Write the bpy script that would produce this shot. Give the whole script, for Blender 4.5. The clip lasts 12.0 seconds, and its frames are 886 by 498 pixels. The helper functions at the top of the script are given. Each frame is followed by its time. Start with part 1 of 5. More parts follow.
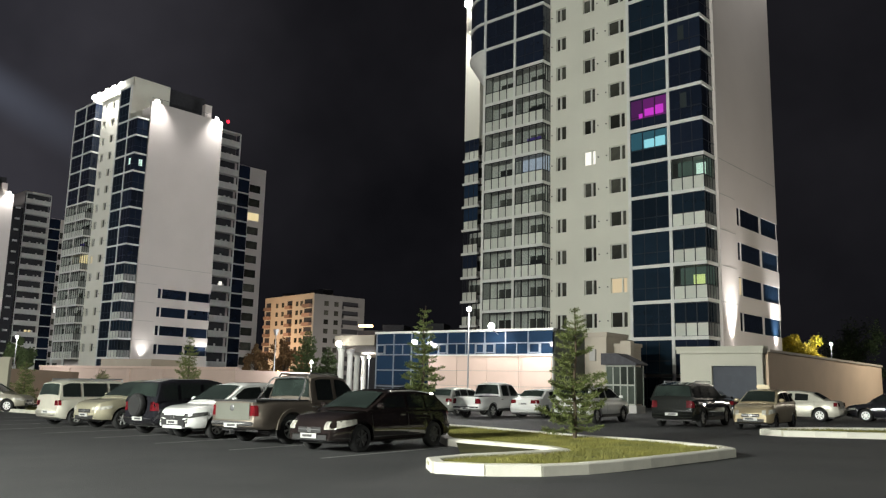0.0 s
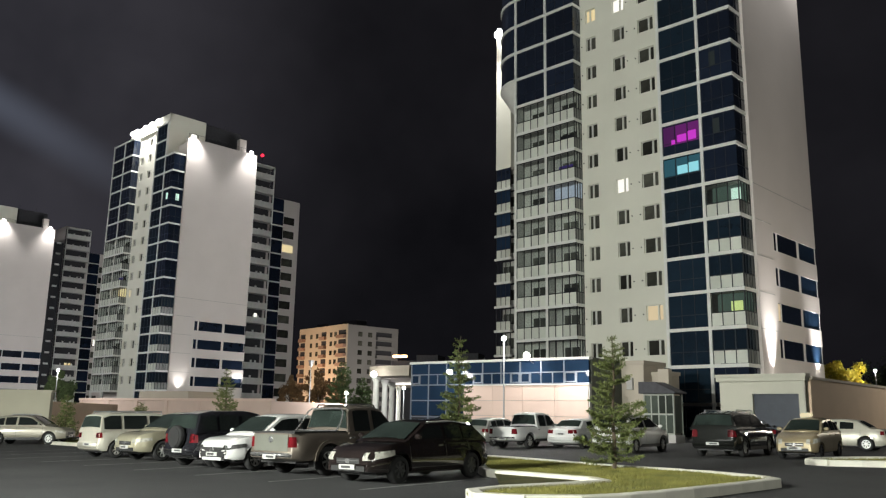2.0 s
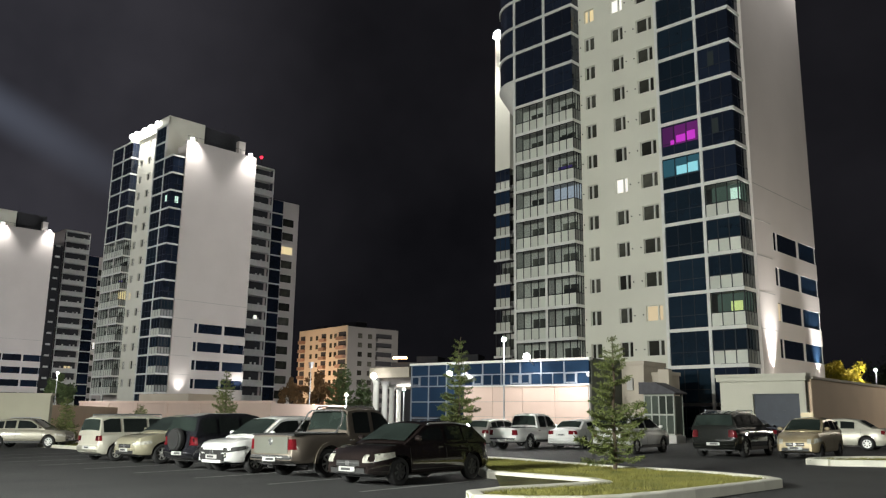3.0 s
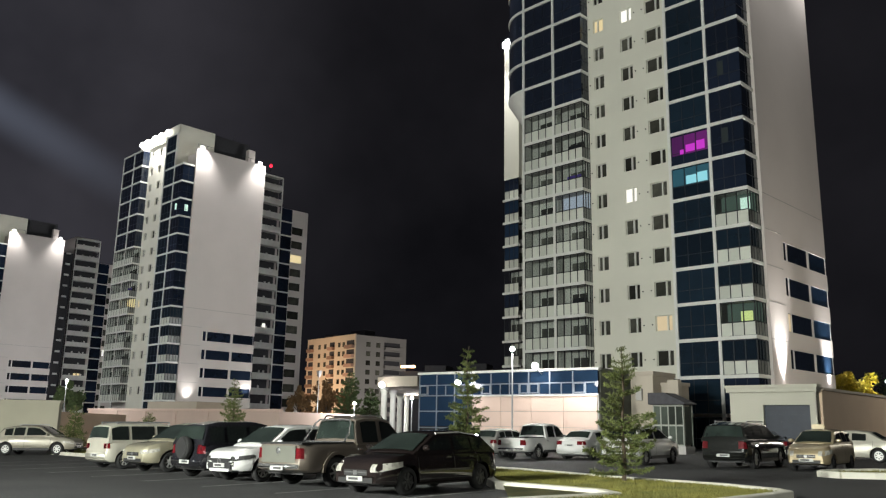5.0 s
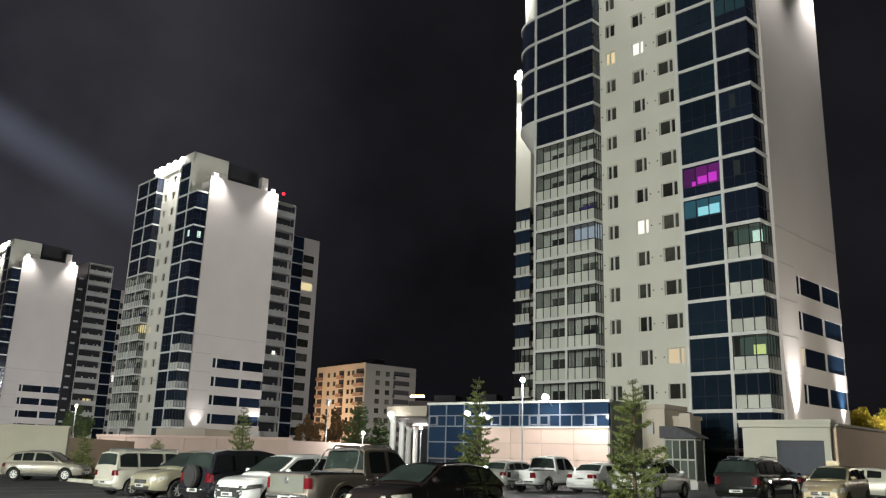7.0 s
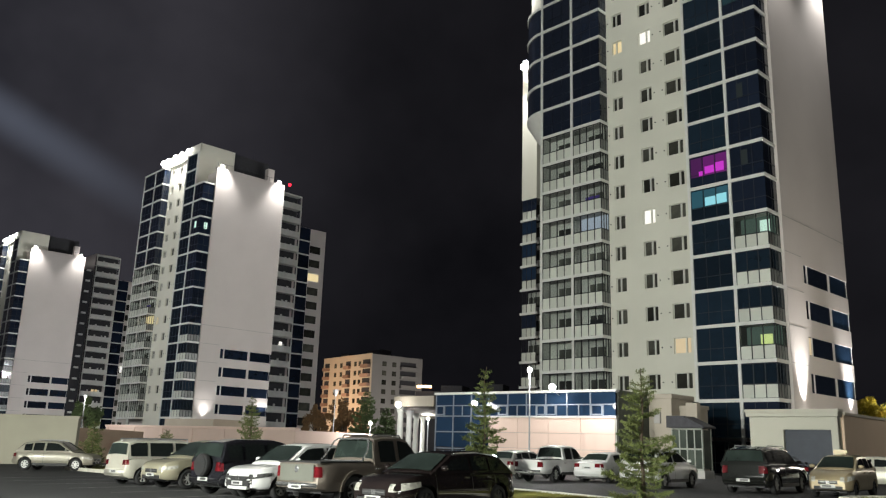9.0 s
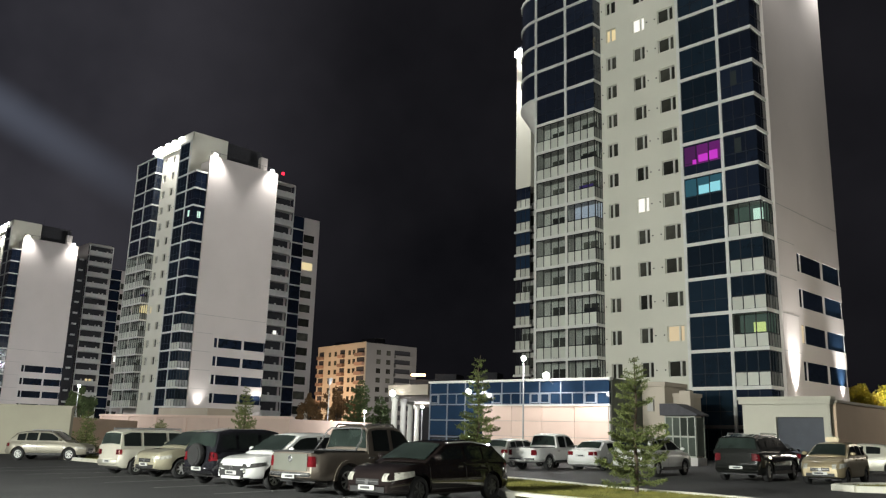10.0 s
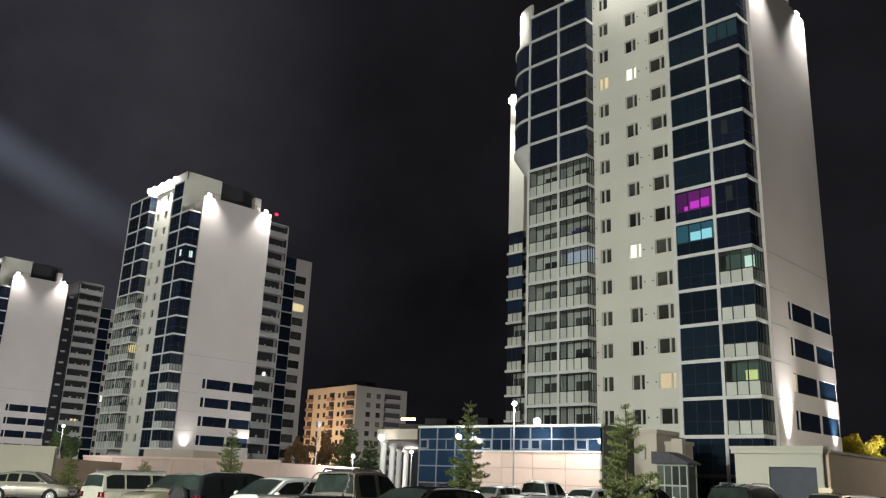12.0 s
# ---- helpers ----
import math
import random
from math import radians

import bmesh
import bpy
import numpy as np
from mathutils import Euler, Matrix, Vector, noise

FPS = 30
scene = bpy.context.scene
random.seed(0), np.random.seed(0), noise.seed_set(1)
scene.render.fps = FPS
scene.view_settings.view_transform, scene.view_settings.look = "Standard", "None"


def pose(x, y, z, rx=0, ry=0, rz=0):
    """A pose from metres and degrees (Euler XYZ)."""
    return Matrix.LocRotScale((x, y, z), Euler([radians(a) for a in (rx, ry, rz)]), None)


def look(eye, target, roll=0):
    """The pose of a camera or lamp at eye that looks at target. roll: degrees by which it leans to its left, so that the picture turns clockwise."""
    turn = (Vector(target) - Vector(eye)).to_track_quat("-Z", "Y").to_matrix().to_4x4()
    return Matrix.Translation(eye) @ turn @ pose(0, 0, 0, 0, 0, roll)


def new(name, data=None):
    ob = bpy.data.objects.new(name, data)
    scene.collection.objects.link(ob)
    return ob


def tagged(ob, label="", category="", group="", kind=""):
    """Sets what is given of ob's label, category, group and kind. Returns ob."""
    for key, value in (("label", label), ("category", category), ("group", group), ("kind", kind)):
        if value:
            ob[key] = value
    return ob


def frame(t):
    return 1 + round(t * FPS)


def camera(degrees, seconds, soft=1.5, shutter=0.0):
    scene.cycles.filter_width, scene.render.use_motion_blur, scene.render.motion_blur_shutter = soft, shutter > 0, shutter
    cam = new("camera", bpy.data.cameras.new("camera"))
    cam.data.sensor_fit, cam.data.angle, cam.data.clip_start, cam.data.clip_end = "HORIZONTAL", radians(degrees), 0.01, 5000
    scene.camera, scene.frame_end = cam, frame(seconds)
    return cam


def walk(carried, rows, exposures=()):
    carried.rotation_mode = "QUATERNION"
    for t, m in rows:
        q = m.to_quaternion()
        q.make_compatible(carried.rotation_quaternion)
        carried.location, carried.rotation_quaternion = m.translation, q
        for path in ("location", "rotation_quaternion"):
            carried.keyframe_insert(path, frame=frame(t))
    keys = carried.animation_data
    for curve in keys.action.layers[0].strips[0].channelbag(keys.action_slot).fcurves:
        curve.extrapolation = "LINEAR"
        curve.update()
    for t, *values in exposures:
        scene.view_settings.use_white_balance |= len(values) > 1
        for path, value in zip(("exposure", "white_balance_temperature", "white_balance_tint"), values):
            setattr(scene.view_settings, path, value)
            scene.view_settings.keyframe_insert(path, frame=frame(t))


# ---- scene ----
cam = camera(56.80, 12.0, soft=1.25)
EYE = 1.45
# seconds, x, y, z from the standing point, yaw, pitch, roll
ROWS = [
    (0.0, 0.080, 0.034, -0.000, -2.36, 9.62, -1.35),
    (0.5, 0.059, 0.032, 0.004, -1.00, 10.37, -1.24),
    (1.0, 0.033, -0.014, 0.005, -0.21, 10.85, -1.00),
    (1.5, 0.026, -0.013, 0.009, 0.10, 11.47, -1.04),
    (2.0, 0.004, -0.037, -0.005, -0.01, 11.63, -1.02),
    (2.5, 0.000, -0.000, -0.000, -0.00, 11.66, -0.92),
    (3.0, 0.011, 0.007, -0.001, -0.04, 11.72, -0.76),
    (5.0, 0.005, 0.039, 0.011, 0.58, 12.33, -1.09),
    (5.5, 0.002, 0.072, 0.035, 0.82, 12.86, -1.28),
    (6.0, -0.008, 0.048, 0.029, 1.07, 13.35, -1.49),
    (6.5, -0.008, 0.006, 0.013, 1.25, 13.88, -1.74),
    (7.0, -0.008, 0.010, 0.036, 1.42, 14.34, -1.90),
    (9.0, -0.070, -0.059, -0.002, 1.82, 13.68, -1.84),
    (9.5, -0.079, -0.050, 0.005, 1.66, 13.00, -1.65),
    (10.0, -0.052, 0.015, 0.030, 1.37, 12.89, -1.64),
    (10.5, -0.026, 0.055, 0.061, 1.07, 13.78, -1.95),
    (11.0, -0.027, 0.050, 0.035, 0.95, 14.85, -2.30),
    (11.5, -0.028, 0.060, 0.028, 0.95, 15.42, -2.50),
    (12.0, -0.026, 0.086, 0.041, 0.94, 15.92, -2.36),
]
walk(cam, [(t, pose(x, y, EYE + z, pitch, 0, yaw) @ pose(0, 0, 0, 0, roll, 0) @ pose(0, 0, 0, 90)) for t, x, y, z, yaw, pitch, roll in ROWS])

# ---- light ----
world = bpy.data.worlds.new("night_sky")
scene.world = world
world.use_nodes = True
wn, wl = world.node_tree.nodes, world.node_tree.links
wn.clear()
w_out = wn.new("ShaderNodeOutputWorld")
w_bg = wn.new("ShaderNodeBackground")
w_tc = wn.new("ShaderNodeTexCoord")
w_noise = wn.new("ShaderNodeTexNoise")
w_ramp = wn.new("ShaderNodeValToRGB")
w_noise.inputs["Scale"].default_value = 2.2
w_noise.inputs["Detail"].default_value = 5
w_noise.inputs["Roughness"].default_value = 0.55
w_ramp.color_ramp.elements[0].position = 0.35
w_ramp.color_ramp.elements[0].color = (0.0050, 0.0050, 0.0064, 1)
w_ramp.color_ramp.elements[1].position = 0.72
w_ramp.color_ramp.elements[1].color = (0.0165, 0.0158, 0.0190, 1)
wl.new(w_tc.outputs["Generated"], w_noise.inputs["Vector"])
wl.new(w_noise.outputs["Fac"], w_ramp.inputs["Fac"])
# the town's glow brightens the cloud towards the west
w_sep = wn.new("ShaderNodeSeparateXYZ")
w_glow = wn.new("ShaderNodeMapRange")
w_glow.interpolation_type = "SMOOTHSTEP"
w_glow.inputs["From Min"].default_value = -0.08
w_glow.inputs["From Max"].default_value = -0.58
w_glow.inputs["To Min"].default_value = 0.86
w_glow.inputs["To Max"].default_value = 3.8
w_mul = wn.new("ShaderNodeVectorMath")
w_mul.operation = "SCALE"
wl.new(w_tc.outputs["Generated"], w_sep.inputs["Vector"])
wl.new(w_sep.outputs["X"], w_glow.inputs["Value"])
wl.new(w_ramp.outputs["Color"], w_mul.inputs[0])
wl.new(w_glow.outputs["Result"], w_mul.inputs["Scale"])
# a floodlight's beam in the haze, painted into the sky, slanting up to the west
w_off = wn.new("ShaderNodeVectorMath")
w_off.operation = "DOT_PRODUCT"
w_off.inputs[1].default_value = (-0.5062, 0.0422, -0.8614)
w_run = wn.new("ShaderNodeVectorMath")
w_run.operation = "DOT_PRODUCT"
w_run.inputs[1].default_value = (-0.7412, -0.5320, 0.4095)
w_side = wn.new("ShaderNodeMath")
w_side.operation = "ABSOLUTE"
w_soft = wn.new("ShaderNodeMapRange")
w_soft.interpolation_type = "SMOOTHSTEP"
w_soft.inputs["From Min"].default_value = 0.034
w_soft.inputs["From Max"].default_value = 0.0
w_fade = wn.new("ShaderNodeMapRange")
w_fade.interpolation_type = "SMOOTHSTEP"
w_fade.inputs["From Min"].default_value = -0.200
w_fade.inputs["From Max"].default_value = 0.105
w_amount = wn.new("ShaderNodeMath")
w_amount.operation = "MULTIPLY"
w_beam = wn.new("ShaderNodeVectorMath")
w_beam.operation = "MULTIPLY_ADD"
w_beam.inputs[1].default_value = (0.046, 0.054, 0.072)
for node in (w_off, w_run):
    wl.new(w_tc.outputs["Generated"], node.inputs[0])
wl.new(w_off.outputs["Value"], w_side.inputs[0])
wl.new(w_side.outputs["Value"], w_soft.inputs["Value"])
wl.new(w_run.outputs["Value"], w_fade.inputs["Value"])
wl.new(w_soft.outputs["Result"], w_amount.inputs[0])
wl.new(w_fade.outputs["Result"], w_amount.inputs[1])
wl.new(w_amount.outputs["Value"], w_beam.inputs[0])
wl.new(w_mul.outputs["Vector"], w_beam.inputs[2])
wl.new(w_beam.outputs["Vector"], w_bg.inputs["Color"])
wl.new(w_bg.outputs["Background"], w_out.inputs["Surface"])
w_bg.inputs["Strength"].default_value = 1.0


def lamp(name, eye, target, watts, colour=(1, 1, 1), kind="SPOT", cone=120, blend=0.6, size=0.3):
    data = bpy.data.lights.new(name, kind)
    data.energy, data.color = watts, colour
    data.shadow_soft_size = size
    if kind == "SPOT":
        data.spot_size, data.spot_blend = radians(cone), blend
    ob = new(name, data)
    ob.matrix_world = look(eye, target)
    return ob


SLOPE = 0.016


def ground_z(x):
    return SLOPE * max(-130.0, min(130.0, x)) - 0.07


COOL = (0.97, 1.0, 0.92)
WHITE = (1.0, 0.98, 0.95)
# unseen floodlight masts of the car park, added behind the standing point
UNSEEN_FLOODS = [(-70, -55, 24, 228000), (16, -18, 10, 12500), (-22, 3, 9, 60000)]
for fx, fy, fz, fp in UNSEEN_FLOODS:
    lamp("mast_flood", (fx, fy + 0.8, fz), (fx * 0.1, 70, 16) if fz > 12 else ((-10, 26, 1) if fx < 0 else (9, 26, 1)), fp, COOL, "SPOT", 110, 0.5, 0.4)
# unseen yard masts added around the towers to brighten side walls and a front
YARD_FILLS = [(10.4, 106.2, 20.0, -38.0, 138.0, 22.0, 72000), (-52.0, 160.0, 20.0, -101.0, 198.0, 22.0, 160000), (-84.0, 98.0, 18.0, -56.0, 142.0, 26.0, 50000)]
for ex, ey, ez, tx_, ty_, tz_, ew in YARD_FILLS:
    lamp("yard_flood", (ex, ey, ez), (tx_, ty_, tz_), ew, (0.96, 0.97, 0.97), "SPOT", 90, 0.6, 0.4)

# ---- materials ----
MATS = {}


def mat(name, colour, rough=0.6, metal=0.0, vary=0.12, scale=3.0, bump=0.0, bump_scale=40.0, coat=0.0, emit=None, power=0.0, rnd=0.0, spec=0.5, dirt=None):
    """A principled surface with broad stains, fine grain and relief in object space."""
    if name in MATS:
        return MATS[name]
    m = bpy.data.materials.new(name)
    m.use_nodes = True
    n, l = m.node_tree.nodes, m.node_tree.links
    b = n["Principled BSDF"]
    b.inputs["Roughness"].default_value = rough
    b.inputs["Metallic"].default_value = metal
    b.inputs["Coat Weight"].default_value = coat
    b.inputs["Coat Roughness"].default_value = 0.06
    b.inputs["Specular IOR Level"].default_value = spec
    tc = n.new("ShaderNodeTexCoord")
    broad = n.new("ShaderNodeTexNoise")
    broad.inputs["Scale"].default_value = scale
    broad.inputs["Detail"].default_value = 4
    fine = n.new("ShaderNodeTexNoise")
    fine.inputs["Scale"].default_value = bump_scale
    fine.inputs["Detail"].default_value = 3
    l.new(tc.outputs["Object"], broad.inputs["Vector"])
    l.new(tc.outputs["Object"], fine.inputs["Vector"])
    mix = n.new("ShaderNodeMix")
    mix.data_type = "RGBA"
    dark = [c * (1 - vary) for c in colour] if dirt is None else dirt
    light = [min(1, c * (1 + vary)) for c in colour]
    mix.inputs["A"].default_value = (*dark, 1)
    mix.inputs["B"].default_value = (*light, 1)
    add = n.new("ShaderNodeMath")
    add.operation = "MULTIPLY_ADD"
    add.inputs[1].default_value = 0.35
    l.new(fine.outputs["Fac"], add.inputs[0])
    sub = n.new("ShaderNodeMapRange")
    sub.inputs["From Min"].default_value = 0.3
    sub.inputs["From Max"].default_value = 0.75
    sub.inputs["To Min"].default_value = 0.0
    sub.inputs["To Max"].default_value = 0.7
    l.new(broad.outputs["Fac"], sub.inputs["Value"])
    l.new(sub.outputs["Result"], add.inputs[2])
    l.new(add.outputs["Value"], mix.inputs["Factor"])
    col = mix.outputs["Result"]
    if rnd:
        info = n.new("ShaderNodeObjectInfo")
        hsv = n.new("ShaderNodeHueSaturation")
        rr = n.new("ShaderNodeMapRange")
        rr.inputs["To Min"].default_value = 1 - rnd
        rr.inputs["To Max"].default_value = 1 + rnd
        l.new(info.outputs["Random"], rr.inputs["Value"])
        l.new(rr.outputs["Result"], hsv.inputs["Value"])
        l.new(col, hsv.inputs["Color"])
        col = hsv.outputs["Color"]
    l.new(col, b.inputs["Base Color"])
    if bump:
        bp = n.new("ShaderNodeBump")
        bp.inputs["Strength"].default_value = bump
        bp.inputs["Distance"].default_value = 0.02
        l.new(fine.outputs["Fac"], bp.inputs["Height"])
        l.new(bp.outputs["Normal"], b.inputs["Normal"])
    if emit:
        b.inputs["Emission Color"].default_value = (*emit, 1)
        b.inputs["Emission Strength"].default_value = power
    MATS[name] = m
    return m


def clear_glass(name, tint=(0.93, 0.95, 0.94), gloss=0.06):
    m = bpy.data.materials.new(name)
    m.use_nodes = True
    n, l = m.node_tree.nodes, m.node_tree.links
    n.clear()
    out = n.new("ShaderNodeOutputMaterial")
    tr = n.new("ShaderNodeBsdfTransparent")
    tr.inputs["Color"].default_value = (*tint, 1)
    gl = n.new("ShaderNodeBsdfGlossy")
    gl.inputs["Roughness"].default_value = 0.03
    mx = n.new("ShaderNodeMixShader")
    mx.inputs["Fac"].default_value = gloss
    l.new(tr.outputs["BSDF"], mx.inputs[1])
    l.new(gl.outputs["BSDF"], mx.inputs[2])
    l.new(mx.outputs["Shader"], out.inputs["Surface"])
    return m


PLASTER = mat("plaster_cream", (0.66, 0.65, 0.56), 0.85, vary=0.06, scale=0.25, bump=0.25, bump_scale=12)
PANEL = mat("plaster_grey_pink", (0.60, 0.55, 0.52), 0.85, vary=0.05, scale=0.2, bump=0.2, bump_scale=10)
BAND = mat("band_white", (0.68, 0.68, 0.64), 0.6, vary=0.08, scale=1.5)
NAVY = mat("glass_navy", (0.0095, 0.0149, 0.0284), 0.07, vary=0.2, scale=0.8, rnd=0.35, spec=0.6)
TEAL = mat("glass_teal", (0.0081, 0.0175, 0.0284), 0.07, vary=0.2, scale=0.8, rnd=0.35, spec=0.6)
BLUE = mat("glass_blue", (0.014, 0.031, 0.062), 0.07, vary=0.2, scale=0.6, rnd=0.3, spec=0.6)
MULLION = mat("mullion_dark", (0.015, 0.017, 0.02), 0.5, metal=0.3, vary=0.2)
STEEL = mat("mullion_grey", (0.30, 0.33, 0.38), 0.4, metal=0.5, vary=0.15)
GLAZING_BAR = mat("glazing_bar", (0.004, 0.006, 0.010), 0.5, vary=0.2)
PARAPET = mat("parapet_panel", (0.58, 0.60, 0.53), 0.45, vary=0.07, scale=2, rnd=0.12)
# the same panels on side returns, with their shade put into the colour
PARAPET_SHADED = mat("parapet_shaded", (0.20, 0.21, 0.20), 0.35, vary=0.1, scale=2, rnd=0.2)
INNER = mat("balcony_plaster", (0.62, 0.62, 0.58), 0.9, vary=0.2, scale=0.6, rnd=0.25)
LOGGIA_DOOR = mat("loggia_door_glass", (0.12, 0.12, 0.105), 0.15, vary=0.5, scale=0.9, rnd=0.7, spec=0.4)
WINDOW_DARK = mat("window_dark", (0.055, 0.055, 0.045), 0.1, vary=0.5, scale=0.9, rnd=0.7, spec=0.4)
FRAME_WHITE = mat("frame_white", (0.62, 0.62, 0.56), 0.5, vary=0.05)
CLEAR = clear_glass("glass_clear")
# dark roofs and fillers; also stands in for shade in recesses and gaps
ROOF_AND_SHADE = mat("roof_and_shade_dark", (0.035, 0.035, 0.04), 0.8, vary=0.3)
STONE = mat("stone_beige", (0.37, 0.33, 0.27), 0.8, vary=0.1, scale=0.5, bump=0.3, bump_scale=14, rnd=0.05)
PINK = mat("stone_pink", (0.62, 0.47, 0.40), 0.75, vary=0.07, scale=0.5, bump=0.2, bump_scale=14, rnd=0.06)
CONCRETE = mat("concrete", (0.36, 0.35, 0.33), 0.85, vary=0.15, scale=0.8, bump=0.3, bump_scale=20)
LAMP_GLOW = mat("lamp_glow", (0.9, 0.9, 0.9), 0.4, emit=(1.0, 0.97, 0.92), power=40)
LAMP_WARM = mat("lamp_warm", (0.9, 0.7, 0.5), 0.4, emit=(1.0, 0.55, 0.25), power=12)
RED_GLOW = mat("red_glow", (0.6, 0.05, 0.05), 0.4, emit=(1.0, 0.02, 0.05), power=3)
DARK_METAL = mat("dark_metal", (0.04, 0.045, 0.05), 0.45, metal=0.6, vary=0.2)
POLE_GREY = mat("galvanised_steel", (0.35, 0.36, 0.37), 0.4, metal=0.7, vary=0.15)


def lit(name, colour, power):
    return mat("lit_" + name, [0.03 * c for c in colour], 0.6, vary=0.3, scale=1.3, emit=colour, power=power)


LIT = {"white": lit("white", (1.0, 0.98, 0.9), 1.1), "warm": lit("warm", (1.0, 0.82, 0.45), 0.8), "curtain": lit("curtain", (0.85, 0.68, 0.42), 0.75),
       "cool": lit("cool", (0.62, 0.72, 0.85), 0.5), "pink": lit("pink", (0.45, 0.01, 0.55), 0.10), "magenta": lit("magenta", (0.9, 0.05, 0.9), 0.6), "violet": lit("violet", (0.55, 0.01, 0.60), 0.17),
       "cyan": lit("cyan", (0.05, 0.30, 0.42), 0.22), "aqua": lit("aqua", (0.35, 0.85, 0.95), 0.75), "green": lit("green", (0.13, 0.21, 0.165), 0.35),
       "mint": lit("mint", (0.72, 1.0, 0.85), 0.9), "dusk": lit("dusk", (0.03, 0.12, 0.15), 0.22), "dim_teal": lit("dim_teal", (0.014, 0.024, 0.024), 0.5), "yellow": lit("yellow", (0.8, 0.95, 0.35), 0.8)}

# ---- building helpers ----
MESHES = {}


def add_box(bm, x0, x1, y0, y1, z0, z1):
    vs = [bm.verts.new(p) for p in ((x0, y0, z0), (x1, y0, z0), (x1, y1, z0), (x0, y1, z0), (x0, y0, z1), (x1, y0, z1), (x1, y1, z1), (x0, y1, z1))]
    for f in ((0, 3, 2, 1), (4, 5, 6, 7), (0, 1, 5, 4), (1, 2, 6, 5), (2, 3, 7, 6), (3, 0, 4, 7)):
        bm.faces.new([vs[i] for i in f])


def add_tube(bm, p0, p1, r0, r1, sides=10, caps=True):
    p0, p1 = Vector(p0), Vector(p1)
    q = (p1 - p0).to_track_quat("Z", "Y").to_matrix()
    rings = []
    for p, r in ((p0, r0), (p1, r1)):
        rings.append([bm.verts.new(p + q @ Vector((r * math.cos(2 * math.pi * i / sides), r * math.sin(2 * math.pi * i / sides), 0))) for i in range(sides)])
    for i in range(sides):
        bm.faces.new((rings[0][i], rings[0][(i + 1) % sides], rings[1][(i + 1) % sides], rings[1][i]))
    if caps:
        bm.faces.new(rings[0][::-1])
        bm.faces.new(rings[1])


def add_prism(bm, outline, y0, y1):
    """An (x, z) outline pushed from y0 to y1."""
    a = [bm.verts.new((x, y0, z)) for x, z in outline]
    b = [bm.verts.new((x, y1, z)) for x, z in outline]
    k = len(outline)
    bm.faces.new(a)
    bm.faces.new(b[::-1])
    for i in range(k):
        bm.faces.new((a[i], b[i], b[(i + 1) % k], a[(i + 1) % k]))


def mesh_of(key, build, material, smooth=False):
    if key not in MESHES:
        bm = bmesh.new()
        build(bm)
        bmesh.ops.recalc_face_normals(bm, faces=bm.faces)
        me = bpy.data.meshes.new(key if isinstance(key, str) else str(key[0]))
        bm.to_mesh(me)
        bm.free()
        if smooth:
            for poly in me.polygons:
                poly.use_smooth = True
        me.materials.append(material)
        MESHES[key] = me
    return MESHES[key]


def part(name, bm, material, parent, label="", smooth=False):
    """Links a bmesh as one mesh object under a thing or a part."""
    bmesh.ops.recalc_face_normals(bm, faces=bm.faces)
    me = bpy.data.meshes.new(name)
    bm.to_mesh(me)
    bm.free()
    if smooth:
        for poly in me.polygons:
            poly.use_smooth = True
    me.materials.append(material)
    ob = new(name, me)
    ob.parent = parent
    return tagged(ob, label)


def shared(name, key, build, material, parent, loc=(0, 0, 0), rz=0.0, label="", smooth=False):
    """An object on a mesh that alike pieces share."""
    ob = new(name, mesh_of(key, build, material, smooth))
    ob.parent = parent
    ob.location = loc
    ob.rotation_euler = (0, 0, rz)
    return tagged(ob, label)


def boxed(name, material, parent, *dims, label=""):
    bm = bmesh.new()
    add_box(bm, *dims)
    return part(name, bm, material, parent, label)


def box_key(name, material, parent, sx, sy, sz, loc, rz=0.0, label=""):
    """A shared block of a size, its corner at loc."""
    key = (name, round(sx, 3), round(sy, 3), round(sz, 3), material.name)
    return shared(name, key, lambda bm: add_box(bm, 0, sx, 0, sy, 0, sz), material, parent, loc, rz, label)


def holed_wall(bm, x0, x1, z0, z1, y, deep, holes):
    """A wall face at y towards -y, with openings (xa, xb, za, zb) whose reveals go back by deep."""
    xs = sorted({x0, x1, *[h[0] for h in holes], *[h[1] for h in holes]})
    zs = sorted({z0, z1, *[h[2] for h in holes], *[h[3] for h in holes]})
    grid = {}

    def vert(x, z, yy):
        k = (x, z, yy)
        if k not in grid:
            grid[k] = bm.verts.new((x, yy, z))
        return grid[k]
    for xa, xb in zip(xs, xs[1:]):
        for za, zb in zip(zs, zs[1:]):
            cx, cz = (xa + xb) / 2, (za + zb) / 2
            if any(h[0] < cx < h[1] and h[2] < cz < h[3] for h in holes):
                continue
            bm.faces.new((vert(xa, za, y), vert(xb, za, y), vert(xb, zb, y), vert(xa, zb, y)))
    for xa, xb, za, zb in holes:
        c = [(xa, za), (xb, za), (xb, zb), (xa, zb)]
        for i in range(4):
            p, q = c[i], c[(i + 1) % 4]
            bm.faces.new((vert(p[0], p[1], y), vert(q[0], q[1], y), vert(q[0], q[1], y + deep), vert(p[0], p[1], y + deep)))


def thing(name, m, label, category, group="", kind=""):
    ob = new(name)
    ob.empty_display_size = 0.3
    ob.matrix_world = m
    return tagged(ob, label, category, group, kind)


def frame_at(x, y, z, ux, uy):
    """A pose whose x axis runs along (ux, uy)."""
    return pose(x, y, z, 0, 0, math.degrees(math.atan2(uy, ux)))


